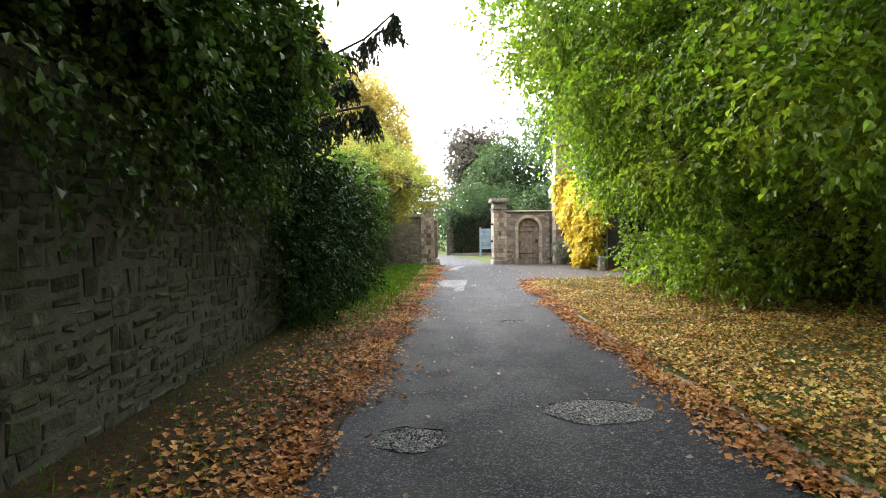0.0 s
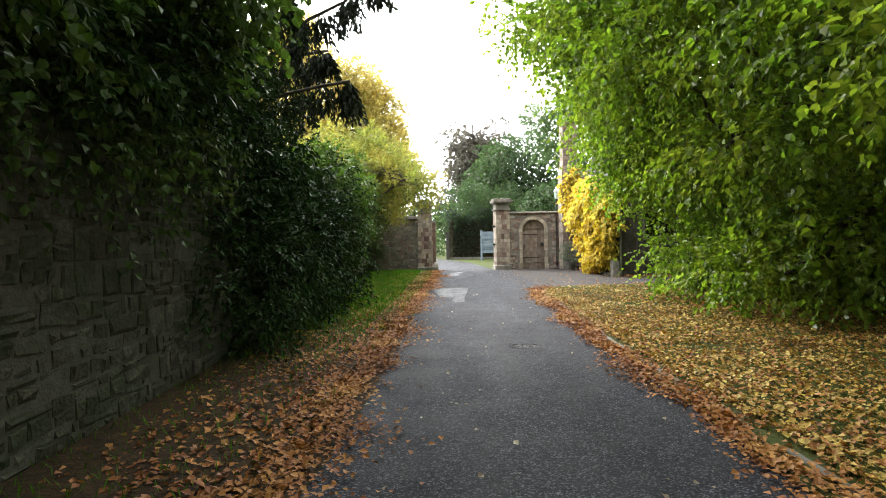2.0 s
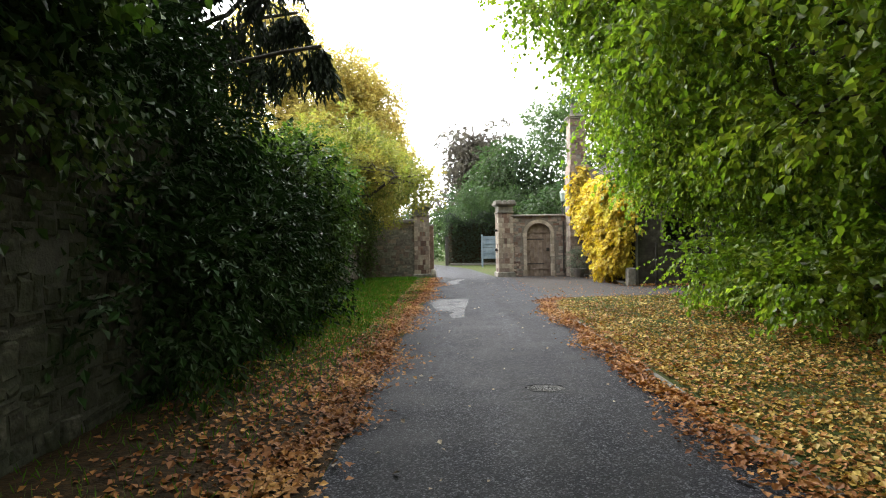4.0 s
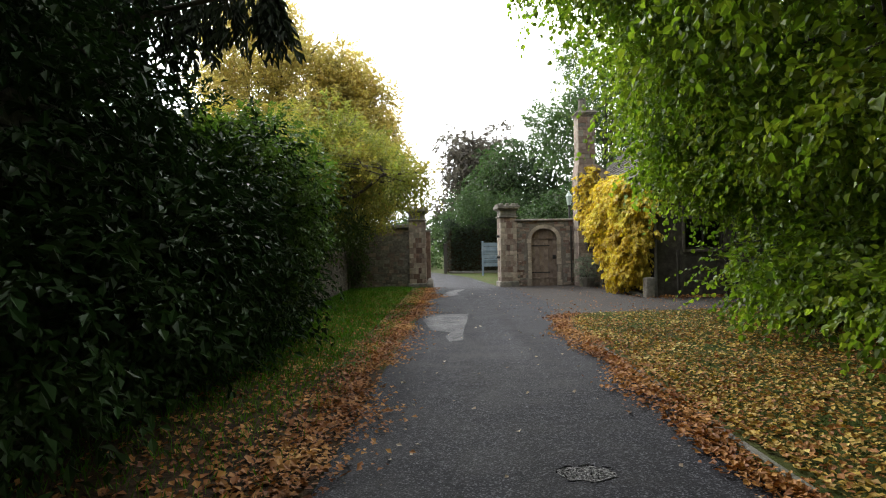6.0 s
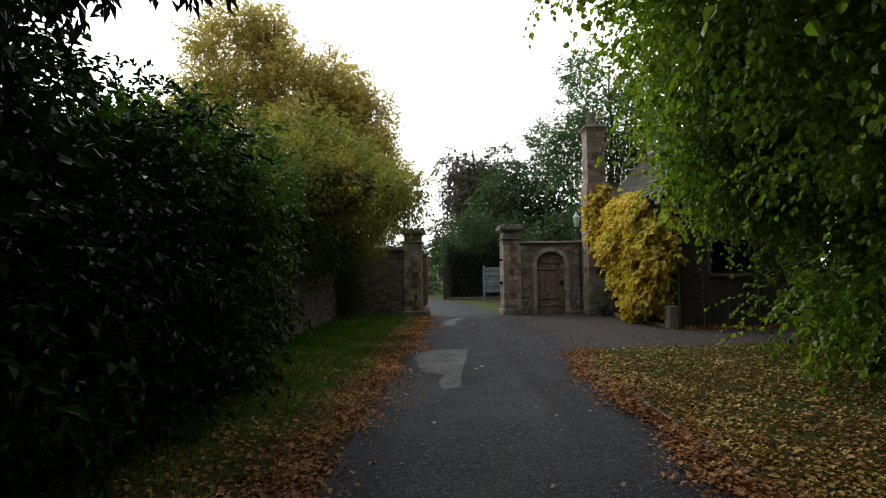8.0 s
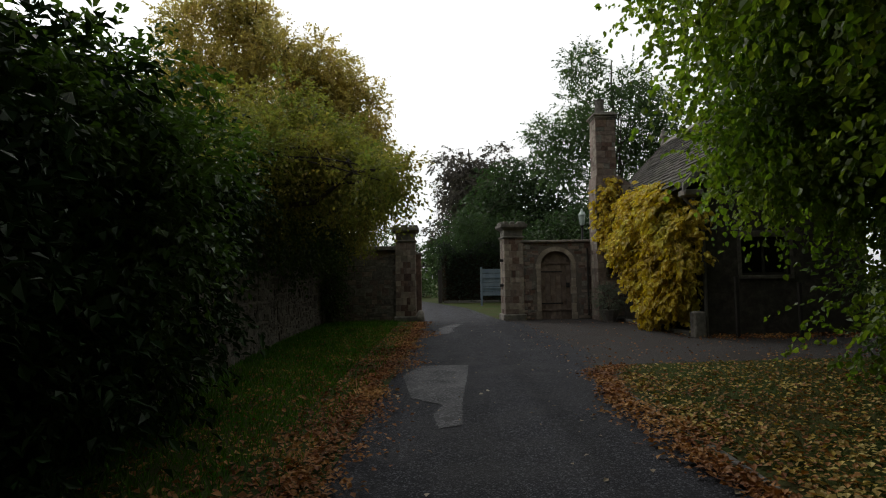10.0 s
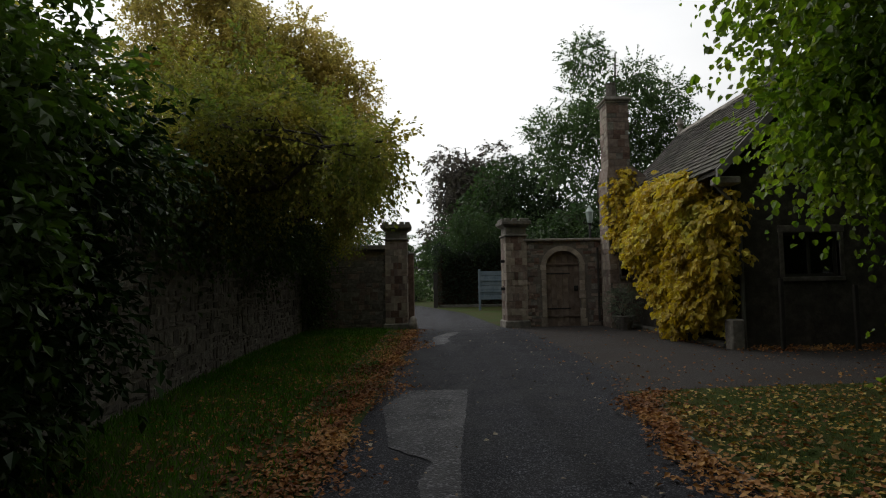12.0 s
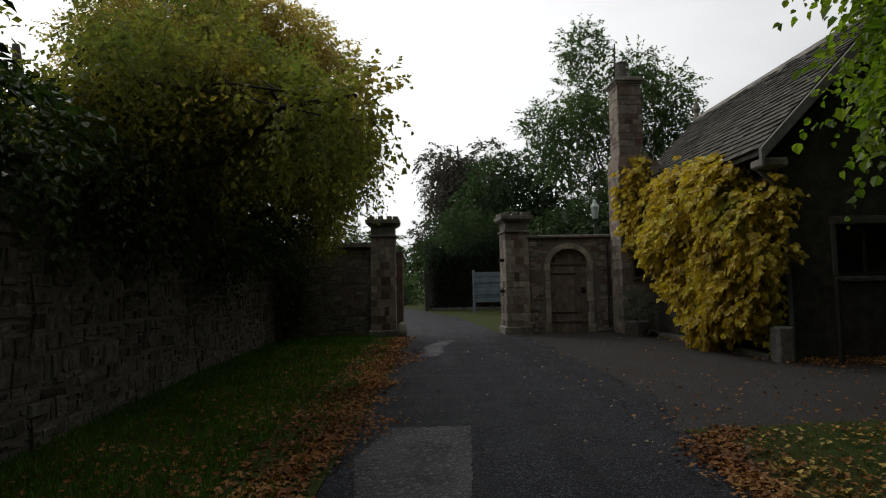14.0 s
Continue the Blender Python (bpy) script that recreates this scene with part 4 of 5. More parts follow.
# stone step, trough with shrub, low kerb and posts before the lodge
bm = bmesh.new()
for i in range(6):
    box(bm, 6.62, 24.1 + i * 0.95, -0.1, 6.84, 24.1 + (i + 1) * 0.95 - 0.02, 0.11, 0.02)
tagged(part("low_kerb", bm, M_EDGE), "low stone kerb along the foot of the lodge", "kerb")
bm = bmesh.new()
box(bm, 6.62, 23.75, -0.05, 6.9, 24.05, 0.62, 0.03)
tagged(part("stone_block", bm, M_CAPSTONE), "upright worn stone block at the lodge corner", "stone block")
bm = bmesh.new()
tube(bm, [(0, 0, 0), (0, 0, 0.06), (0, 0, 0.1), (0, 0, 0.34), (0, 0, 0.4)], [0.2, 0.2, 0.22, 0.32, 0.34], 14)
ob = tagged(part("planter", bm, M_POT), "round weathered stone planter at the house wall", "planter")
ob.location = (6.2, 29.15, 0)
shrub = tagged(empty("shrub", 6.2, 29.15, 0.4), "grey-green bushy shrub growing in a stone planter", "shrub")
o, d = blob_points([(0, 0, 0.35, 0.42, 0.42, 0.5)], 500)
part_mesh("foliage", sprays(o, d, 0.15, 6, 0.05, 0.1, 0.3, rounded=False), L_GREY, shrub)
bm = bmesh.new()
for k in range(5):
    tube(bm, [(0, 0, -0.1), (0.2 * math.cos(k * 1.3), 0.2 * math.sin(k * 1.3), 0.4)], [0.015, 0.006], 5)
part("stems", bm, M_BARK, shrub)
for x, y, h in ((7.5, 23.45, 1.45), (8.9, 23.3, 1.3)):
    bm = bmesh.new()
    box(bm, -0.04, -0.04, -0.2, 0.04, 0.04, h, 0.01)
    ob = tagged(part("post", bm, M_DARKWOOD), "thin weathered timber post before the lodge", "post", group="posts before the lodge")
    ob.location = (x, y, 0)

# ---- beyond the gate: sign, hedge, lamp ----
sign = tagged(empty("sign_board", 3.05, 43.2, 0), "blue-grey boarded sign on posts, seen from behind", "sign")
for x in (0, 2.3):
    bm = bmesh.new()
    box(bm, x - 0.06, -0.05, -0.3, x + 0.06, 0.05, 2.2, 0.01)
    part("post", bm, M_PAINT_GREY, sign)
for i in range(6):
    bm = bmesh.new()
    box(bm, 0.06, -0.02, 0.55 + i * 0.26, 2.24, 0.02, 0.55 + (i + 1) * 0.26 - 0.02, 0.005)
    part("board", bm, M_PAINT_GREY, sign)
for z in (0.95, 1.55):
    bm = bmesh.new()
    box(bm, 0.06, -0.06, z, 2.24, -0.022, z + 0.09, 0.005)
    part("rail", bm, M_PAINT_GREY, sign)
yew = tagged(empty("yew_bush", 0, 0, 0), "dark yew bush growing above the clipped hedge", "bush")
o, d = blob_points(clumps([(3.0, 49.0, 4.2, 2.2, 1.2, 1.8), (6.0, 49.0, 4.4, 2.6, 1.2, 2.0), (1.6, 49.0, 3.4, 1.2, 1.0, 1.0), (9.5, 49, 4.2, 2.6, 1.2, 2.0)], 12, 0.42), 3200, 0.7)
part_mesh("foliage", sprays(o, d, 0.5, 8, 0.14, 0.4, 0.4, rounded=False, name="foliage"), L_FAR, yew)
bm = bmesh.new()
for k in range(4):
    tube(bm, limb_points((2.5 + 2.2 * k, 49.3, 0), (2.7 + 2.2 * k, 49.2, 4.2), 0, 0.1, 6), [0.12 - 0.015 * q for q in range(6)], 6)
part("trunk", bm, M_BARK, yew)
hedge = tagged(empty("hedge", 0, 0, 0), "tall dark clipped yew hedge beyond the gate", "hedge")
bm = bmesh.new()
box(bm, 0.8, 48.2, -0.2, 14, 50.5, 3.2, 0.3)
part("hedge_core", bm, M_LITTER, hedge)
n = 7000
o = np.stack([rng.uniform(0.6, 14, n), np.full(n, 48.15) + rng.normal(0, 0.15, n), 3.7 * rng.random(n) ** 0.8], axis=1)
o[:, 2] += 0.3 * np.sin(o[:, 0] * 2.1) * o[:, 2] / 3.7
part_mesh("foliage", sprays(o, np.tile([0.0, -1, 0.3], (n, 1)) + rng.normal(0, 0.4, (n, 3)), 0.22, 6, 0.11, 0.1, 0.4, rounded=False), L_HEDGE, hedge)
bm = bmesh.new()
box(bm, 0.55, 47.5, -0.2, 0.8, 47.75, 2.05, 0.02)
box(bm, 0.52, 47.47, 2.055, 0.83, 47.78, 2.15, 0.02)
tagged(part("gate_post", bm, M_DARKWOOD), "dark timber gate post beside the hedge", "post")
bm = bmesh.new()
for i in range(12):
    box(bm, 0.9 + i * 0.92, 47.7, -0.1, 0.9 + (i + 1) * 0.92 - 0.02, 47.85, 0.13, 0.02)
tagged(part("hedge_kerb", bm, M_EDGE), "pale stone kerb at the foot of the hedge", "kerb")
lamp = tagged(empty("lamp_post", 6.62, 34.0, 0), "pale green lantern on a post behind the wall", "lamp post")
bm = bmesh.new()
tube(bm, [(0, 0, -0.2), (0, 0, 1.0), (0, 0, 3.6), (0, 0, 3.7)], [0.07, 0.05, 0.04, 0.09], 8)
part("post", bm, M_IRON, lamp)
bm = bmesh.new()
tube(bm, [(0, 0, 3.7), (0, 0, 3.75), (0, 0, 4.11), (0, 0, 4.13)], [0.08, 0.1, 0.15, 0.12], 6)
part("lantern", bm, M_LAMP, lamp)
bm = bmesh.new()
tube(bm, [(0, 0, 4.13), (0, 0, 4.16), (0, 0, 4.31), (0, 0, 4.34), (0, 0, 4.41)], [0.17, 0.16, 0.05, 0.06, 0.01], 6)
part("lantern_cap", bm, M_LAMP, lamp)

# ---- edging stones ----
def edging(name, line, y0, y1, label, z=0.028):
    root = tagged(empty(name), label, "edging", kind="structure")
    ly, lx = zip(*line)
    y = y0
    me = None
    r = random.Random(name)
    while y < y1:
        x, x2 = np.interp(y, ly, lx), np.interp(y + 0.9, ly, lx)
        if me is None:
            bm = bmesh.new()
            box(bm, -0.03, 0.006, -0.12, 0.03, 0.894, 0, 0.01)
            me = bpy.data.meshes.new("edging_stone")
            bm.to_mesh(me)
            bm.free()
            me.materials.append(M_EDGE)
        ob = part_mesh("edging_stone", me, None, root)
        ob.matrix_basis = pose(x, y, z + r.uniform(-0.015, 0.012), 0, r.uniform(-3, 3), -math.degrees(math.atan2(x2 - x, 0.9)))
        y += 0.9
    return root


EDGE_R = [(-6, 2.35), (5, 2.45), (10.2, 2.52), (11.5, 2.6), (13.9, 2.7), (16.2, 2.78), (17.4, 2.8), (18.2, 2.92), (19.0, 3.2), (19.6, 3.75)]
EDGE_L = [(-6, -1.2), (3.7, -1.18), (6.2, -1.12), (7, -1.09), (10.5, -1.02), (12.7, -0.93), (16, -0.8)]
edging("edging_east", EDGE_R, -3, 18.9, "mossy concrete edging of the leaf-strewn verge")
edging("edging_west", EDGE_L, -3, 15, "sunken stone edging half hidden by leaves")


# ---- patches and potholes in the asphalt ----
def patch(name, pts, z, mat, label, seed=1, wob=0.04):
    """A flat uneven patch with a ragged outline through corner points."""
    bm = bmesh.new()
    r = random.Random(seed)
    out = []
    for (x0, y0), (x1, y1) in zip(pts, pts[1:] + pts[:1]):
        n = max(2, int(math.hypot(x1 - x0, y1 - y0) / 0.06))
        for i in range(n):
            s = i / n
            out.append((x0 + (x1 - x0) * s + r.uniform(-wob, wob) * 0.5, y0 + (y1 - y0) * s + r.uniform(-wob, wob)))
    ring = [bm.verts.new((x, y, z)) for x, y in out]
    bmesh.ops.triangulate(bm, faces=[bm.faces.new(ring)])
    bmesh.ops.recalc_face_normals(bm, faces=bm.faces[:])
    return tagged(part(name, bm, mat), label, "road patch", kind="structure")


patch("road_patch_1", [(0.12, 19.95), (0.95, 19.95), (0.85, 18.6), (0.72, 17.1), (0.66, 15.9), (0.42, 15.75), (0.36, 16.35), (0.47, 16.8), (0.08, 17.25), (0.0, 18.0), (-0.12, 18.9)], 0.008, M_PATCH, "smooth worn patch in the asphalt", 3, 0.022)
patch("road_patch_2", [(0.3, 25.6), (0.5, 26.6), (0.45, 27.4), (0.9, 28.9), (1.25, 29.1), (1.05, 28.0), (0.85, 27.2), (0.95, 26.4), (0.7, 25.8)], 0.008, M_PATCH, "pale worn patch in the asphalt by the gate", 5, 0.08)


def oval(cx, cy, a, b, n=14, seed=2):
    r = random.Random(seed)
    return [(cx + a * math.cos(2 * math.pi * i / n) * r.uniform(0.85, 1.1), cy + b * math.sin(2 * math.pi * i / n) * r.uniform(0.85, 1.1)) for i in range(n)]


M_HOLE = material("pothole_gravel", [(0.006, 0.006, 0.007), (0.04, 0.04, 0.043), (0.24, 0.24, 0.24)], scale=60, tight=0.11, spec=0.15, rough=0.85, bump=1.0, bump_scale=60)


def pothole(name, cx, cy, a, b, seed, count):
    ob = patch(name, oval(cx, cy, a, b, 14, seed), 0.007, M_HOLE, "ragged shallow pothole showing loose grey chippings", seed, 0.025)
    r = random.Random(seed)
    bm = bmesh.new()
    for i in range(count):
        t, q = r.uniform(0, 6.28), math.sqrt(r.random()) * 0.92
        s = r.uniform(0.004, 0.011)
        bmesh.ops.create_icosphere(bm, subdivisions=1, radius=s, matrix=pose(cx + a * q * math.cos(t), cy + b * q * math.sin(t), 0.008 + s * 0.3, r.uniform(0, 90), r.uniform(0, 90), 0) @ Matrix.Diagonal((1, 0.8, 0.6, 1)))
    ch = part("chippings", bm, M_HOLE, ob)
    ch["kind"] = "stuff"
    bm = bmesh.new()
    pts = oval(cx, cy, a + 0.015, b + 0.012, 26, seed)
    for i in range(26):
        if math.sin(2 * math.pi * i / 26) > 0.25 and r.random() < 0.85:
            p, p2 = pts[i], pts[(i + 1) % 26]
            tube(bm, [(p[0], p[1], 0.006), (p2[0], p2[1], 0.006)], [r.uniform(0.002, 0.008), r.uniform(0.002, 0.008)], 5)
    part("broken_rim", bm, M_ASPHALT, ob)


pothole("pothole_1", -0.24, 4.25, 0.31, 0.26, 4, 160)
pothole("pothole_2", 1.33, 4.84, 0.46, 0.34, 6, 110)
pothole("pothole_3", 1.25, 10.0, 0.22, 0.14, 8, 30)


# ---- grass and fallen leaves ----
def verge_height(x, a, b, crown, base=0.012):
    s = np.clip((x - a) / (b - a), 0, 1)
    return base + crown * 4 * s * (1 - s)


def grass(name, x, y, z, h, label, leaf=L_GRASS):
    n = len(x)
    pos = np.stack([x, y, z], axis=1)
    ax = np.stack([rng.normal(0, 0.45, n), rng.normal(0, 0.45, n), np.ones(n)], axis=1)
    me = leaf_mesh(name, pos, ax, rng.normal(size=(n, 3)), h * rng.uniform(0.5, 1.4, n), 0.09, 0.0, rounded=False)
    return tagged(part_mesh(name, me, leaf), label, "grass", kind="stuff")


n = 85000
gy = rng.uniform(-1, 30.3, n) ** 1.0
a, b = np.interp(gy, wall_y, wall_x), np.interp(gy, *zip(*LEFT_EDGE))
gs = rng.random(n)
gx = a + (b - a - 0.25) * gs
dens = np.clip((gy - 8) / 8, 0.08, 1) * np.where(gs > 0.82, 0.25, 1)
k = rng.random(n) < dens
grass("grass_west", gx[k], gy[k], verge_height(gx[k], a[k], b[k], 0.05) - 0.005, 0.085, "bright green mown grass along the wall foot")
n = 90000
gy = rng.uniform(-3, 19.5, n)
gx = rng.uniform(0, 1, n) ** 1.4 * 6.5 + np.interp(gy, *zip(*RIGHT_EDGE)) + 0.3
k = (gx < 9.5) & ((gy < 17.6) | (gx > np.interp(gy, *zip(*EDGE_R)) + 0.1))
grass("grass_east", gx[k], gy[k], verge_height(gx[k], np.interp(gy[k], *zip(*RIGHT_EDGE)), 14, 0.06) - 0.005, 0.05, "thin dull green grass under fallen yellow leaves", L_GRASS_DULL)


def fallen(name, x, y, z, size, mat, label):
    n = len(x)
    ang = rng.uniform(0, 6.283, n)
    tilt = rng.normal(0, 0.28, n)
    ax = np.stack([np.cos(ang), np.sin(ang), tilt], axis=1)
    nm = np.stack([rng.normal(0, 0.35, n), rng.normal(0, 0.35, n), np.ones(n)], axis=1)
    pos = np.stack([x, y, z + 0.006 + np.abs(tilt) * size * 0.5], axis=1)
    me = leaf_mesh(name, pos, ax, nm, size * rng.uniform(0.5, 1.4, n), 0.8, 0.16, rounded=False)
    return tagged(part_mesh(name, me, mat), label, "fallen leaves", kind="stuff")


# west: drift along the road edge and scattered over the verge
n = 21000
fy = rng.uniform(-4, 30, n)
e = np.interp(fy, *zip(*LEFT_EDGE))
fx = e - 0.22 + rng.normal(0, 0.2, n) * (1 + 0.4 * np.sin(fy * 1.3)) + 0.1 * np.sin(fy * 2.3) + 0.07 * np.sin(fy * 5.1)
fallen("leaf_drift_west", fx, fy, np.full(n, 0.02) + rng.uniform(0, 0.02, n), 0.048, L_FALLEN_O, "drift of orange-brown fallen leaves at the road edge")
n = 13500
fy = rng.uniform(-4, 28, n)
a, e = np.interp(fy, wall_y, wall_x), np.interp(fy, *zip(*LEFT_EDGE))
fs = rng.random(n) ** 0.5
fx = a + 0.1 + (e - a - 0.2) * fs
fallen("leaf_litter_west", fx, fy, verge_height(fx, a, e, 0.05), 0.058, L_FALLEN_O, "scattered brown fallen leaves under the wall")
# east: drift along the edging and yellow carpet over the grass
n = 14000
fy = rng.uniform(-4, 19.5, n)
e = np.interp(fy, *zip(*EDGE_R))
fx = e - 0.16 + rng.normal(0, 0.14, n) * (1 + 0.4 * np.sin(fy * 1.7)) + 0.06 * np.sin(fy * 2.9)
fallen("leaf_drift_east", fx, fy, np.full(n, 0.015) + rng.uniform(0, 0.02, n), 0.05, L_FALLEN_O, "drift of brown fallen leaves along the edging")
n = 74000
fy = rng.uniform(-4, 19.4, n)
e = np.interp(fy, *zip(*EDGE_R))
fx = e + 0.1 + rng.random(n) ** 1.25 * 5.5
k = np.array([noise.noise(Vector((x * 1.1, y * 1.1, 5.0))) for x, y in zip(fx, fy)]) + rng.normal(0, 0.3, n) > -0.45
k &= rng.random(n) < np.clip(1.2 - (fy - 9) * 0.09, 0.28, 1)
k &= (fy < 18.4) | (fx > 4.2) | (rng.random(n) < 0.4)
fx, fy, e = fx[k], fy[k], e[k]
half = rng.random(len(fx)) < 0.58
fallen("leaf_carpet_east", fx[half], fy[half], verge_height(fx, e - 0.35, 14, 0.06)[half] + 0.02, 0.053, L_FALLEN_Y, "carpet of yellow fallen leaves on the grass")
fallen("leaf_litter_east", fx[~half], fy[~half], verge_height(fx, e - 0.35, 14, 0.06)[~half] + 0.02, 0.05, L_FALLEN_O, "brown fallen leaves among the yellow ones")
n = 900
fy = rng.uniform(1.5, 30, n)
fx = rng.uniform(0, 1, n) * (np.interp(fy, *zip(*RIGHT_EDGE)) - np.interp(fy, *zip(*LEFT_EDGE))) + np.interp(fy, *zip(*LEFT_EDGE))
k = (rng.random(n) < np.abs(fx - 1.0) ** 1.5 * 0.35 + 0.12)
fallen("leaves_on_road", fx[k], fy[k], np.full(k.sum(), 0.004), 0.045, L_FALLEN_P, "single pale fallen leaves lying on the asphalt")
n = 1600
fy = rng.uniform(19.6, 30, n)
fx = rng.uniform(2.6, 9, n)
k = rng.random(n) < np.exp(-np.abs(fy - 20) * 0.5) + 0.08
fallen("leaves_on_forecourt", fx[k], fy[k], np.full(k.sum(), 0.012), 0.055, L_FALLEN_O, "brown fallen leaves blown over the forecourt")

n = 1500
fx = rng.uniform(6.3, 12, n)
fy = 23.6 + rng.normal(0, 0.28, n) + np.where(fx < 7.0, rng.uniform(0, 5.5, n), 0)
fallen("leaf_drift_lodge", fx, fy, np.full(n, 0.014) + rng.uniform(0, 0.02, n), 0.06, L_FALLEN_O, "drift of brown leaves at the foot of the lodge")

# ---- yellow creeper on the lodge ----
creeper = tagged(empty("creeper"), "golden yellow climbing creeper covering the lodge wall", "climber")
CB = [(6.55, 25.2, 2.7, 0.55, 1.0, 1.2), (6.5, 26.5, 2.4, 0.55, 1.1, 1.5), (6.65, 24.35, 2.1, 0.4, 0.6, 0.9), (6.55, 24.9, 1.2, 0.4, 0.8, 0.9), (6.5, 25.6, 3.2, 0.55, 1.2, 0.75), (6.6, 27.8, 2.7, 0.45, 1.0, 1.2), (6.6, 26.0, 1.2, 0.45, 1.1, 0.9), (6.6, 25.0, 1.7, 0.45, 0.9, 0.9), (6.7, 28.6, 3.1, 0.4, 0.9, 0.8), (6.5, 29.68, 3.5, 0.42, 0.2, 1.0), (6.55, 29.68, 4.45, 0.38, 0.18, 0.6), (6.75, 29.5, 2.9, 0.5, 0.4, 0.55), (6.75, 24.3, 1.0, 0.3, 0.45, 0.8), (6.95, 23.95, 3.1, 0.15, 0.15, 0.25)]
o, d = blob_points(clumps(CB, 10, 0.42, 0.7), 5200, 0.55)
k = (o[:, 0] < 7.0) | (o[:, 1] < 24.0)
d[:, 0] -= 0.4
d[:, 1] -= 0.25
part_mesh("foliage", sprays(o[k], d[k], 0.26, 7, 0.12, 0.5, 0.95, name="foliage", face=0.85, hang=0.55), L_CREEPER, creeper)
o, d = blob_points([(b[0] + 0.1, *b[1:3], *(0.75 * c for c in b[3:])) for b in CB], 1500, 0.8)
o = o[o[:, 0] < 6.9]
part_mesh("inner_foliage", leaf_mesh("inner_foliage", o, rng.normal(size=o.shape), rng.normal(size=o.shape), 0.2 * rng.uniform(0.6, 1.3, len(o)), 0.8, 0.15), L_CREEPER, creeper)
for i in range(7):
    y = 24.8 + i * 0.55
    bm = bmesh.new()
    tube(bm, limb_points((6.82, y, 0), (6.8, y + random.uniform(-0.8, 0.8), 3.4), 0, 0.08, 7), [0.03 - 0.003 * q for q in range(7)], 5)
    part("stem", bm, M_BARK, creeper)

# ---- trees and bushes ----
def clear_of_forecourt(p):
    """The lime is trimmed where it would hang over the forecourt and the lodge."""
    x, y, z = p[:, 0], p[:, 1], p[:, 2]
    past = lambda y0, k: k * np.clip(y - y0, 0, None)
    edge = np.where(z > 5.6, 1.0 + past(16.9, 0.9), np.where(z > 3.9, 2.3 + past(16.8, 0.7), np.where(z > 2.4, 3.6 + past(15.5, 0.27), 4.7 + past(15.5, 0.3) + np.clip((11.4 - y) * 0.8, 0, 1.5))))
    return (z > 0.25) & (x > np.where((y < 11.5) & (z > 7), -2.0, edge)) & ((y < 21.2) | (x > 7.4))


# east: a big lime with a skirt to the ground
# blobs at (2.6, 2.5) and (9, 9) are unseen, added for shade
LIME = [(8.2, 10.2, 1.5, 2.0, 2.2, 1.9), (7.4, 14.3, 1.4, 2.1, 2.6, 1.8), (7.6, 17.2, 1.3, 1.7, 1.7, 1.6), (9.2, 7.2, 2.2, 2.0, 2.2, 2.2), (6.2, 19.0, 4.0, 1.4, 1.3, 1.5), (3.6, 14.6, 5.9, 1.6, 1.9, 0.9), (5.6, 18.8, 5.0, 1.2, 1.0, 0.9), (3.7, 11.6, 4.8, 1.4, 1.7, 1.2), (8.8, 21.6, 5.6, 1.9, 1.5, 1.5), (2.6, 2.5, 9.4, 4.0, 4.0, 1.6), (9, 9, 15, 5, 6, 4),
        (5.9, 8.6, 4.0, 2.9, 2.9, 2.2), (5.6, 12.5, 4.2, 2.6, 3.2, 2.3), (5.5, 15.8, 4.6, 2.3, 2.6, 2.0), (5.2, 6.6, 3.4, 2.3, 1.9, 1.7), (8.5, 17.8, 4.0, 2.8, 2.9, 2.4),
        (5.0, 10.0, 7.4, 3.4, 3.4, 2.4), (4.6, 14.0, 7.4, 3.1, 3.4, 2.2), (8, 12, 10, 5, 5.5, 3.5), (7, 5.5, 6.5, 3.5, 3.2, 3.0), (9.5, 19.0, 6.5, 2.8, 2.8, 2.8), (9.8, 20.2, 3.2, 1.9, 1.7, 1.8), (2.6, 15.0, 7.6, 1.7, 2.4, 1.1), (5.2, 18.2, 6.2, 1.6, 1.8, 1.4), (4.6, 17.2, 5.4, 1.5, 1.5, 0.9), (5.4, 18.4, 3.7, 1.2, 1.2, 0.6), (6.6, 18.0, 2.9, 1.3, 1.4, 0.6), (3.2, 16.4, 6.6, 1.6, 1.4, 0.8), (6.6, 15.4, 0.9, 1.7, 1.7, 0.9), (6.2, 11.6, 1.0, 1.3, 1.9, 1.0), (5.7, 19.2, 3.4, 1.1, 1.3, 0.7), (6.8, 18.6, 2.9, 1.0, 1.2, 0.5), (7.4, 19.4, 3.8, 1.2, 1.2, 0.8)]
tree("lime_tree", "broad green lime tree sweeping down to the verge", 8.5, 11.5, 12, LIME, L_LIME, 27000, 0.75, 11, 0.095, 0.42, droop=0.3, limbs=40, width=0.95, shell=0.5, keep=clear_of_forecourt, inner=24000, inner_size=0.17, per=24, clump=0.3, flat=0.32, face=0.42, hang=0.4)
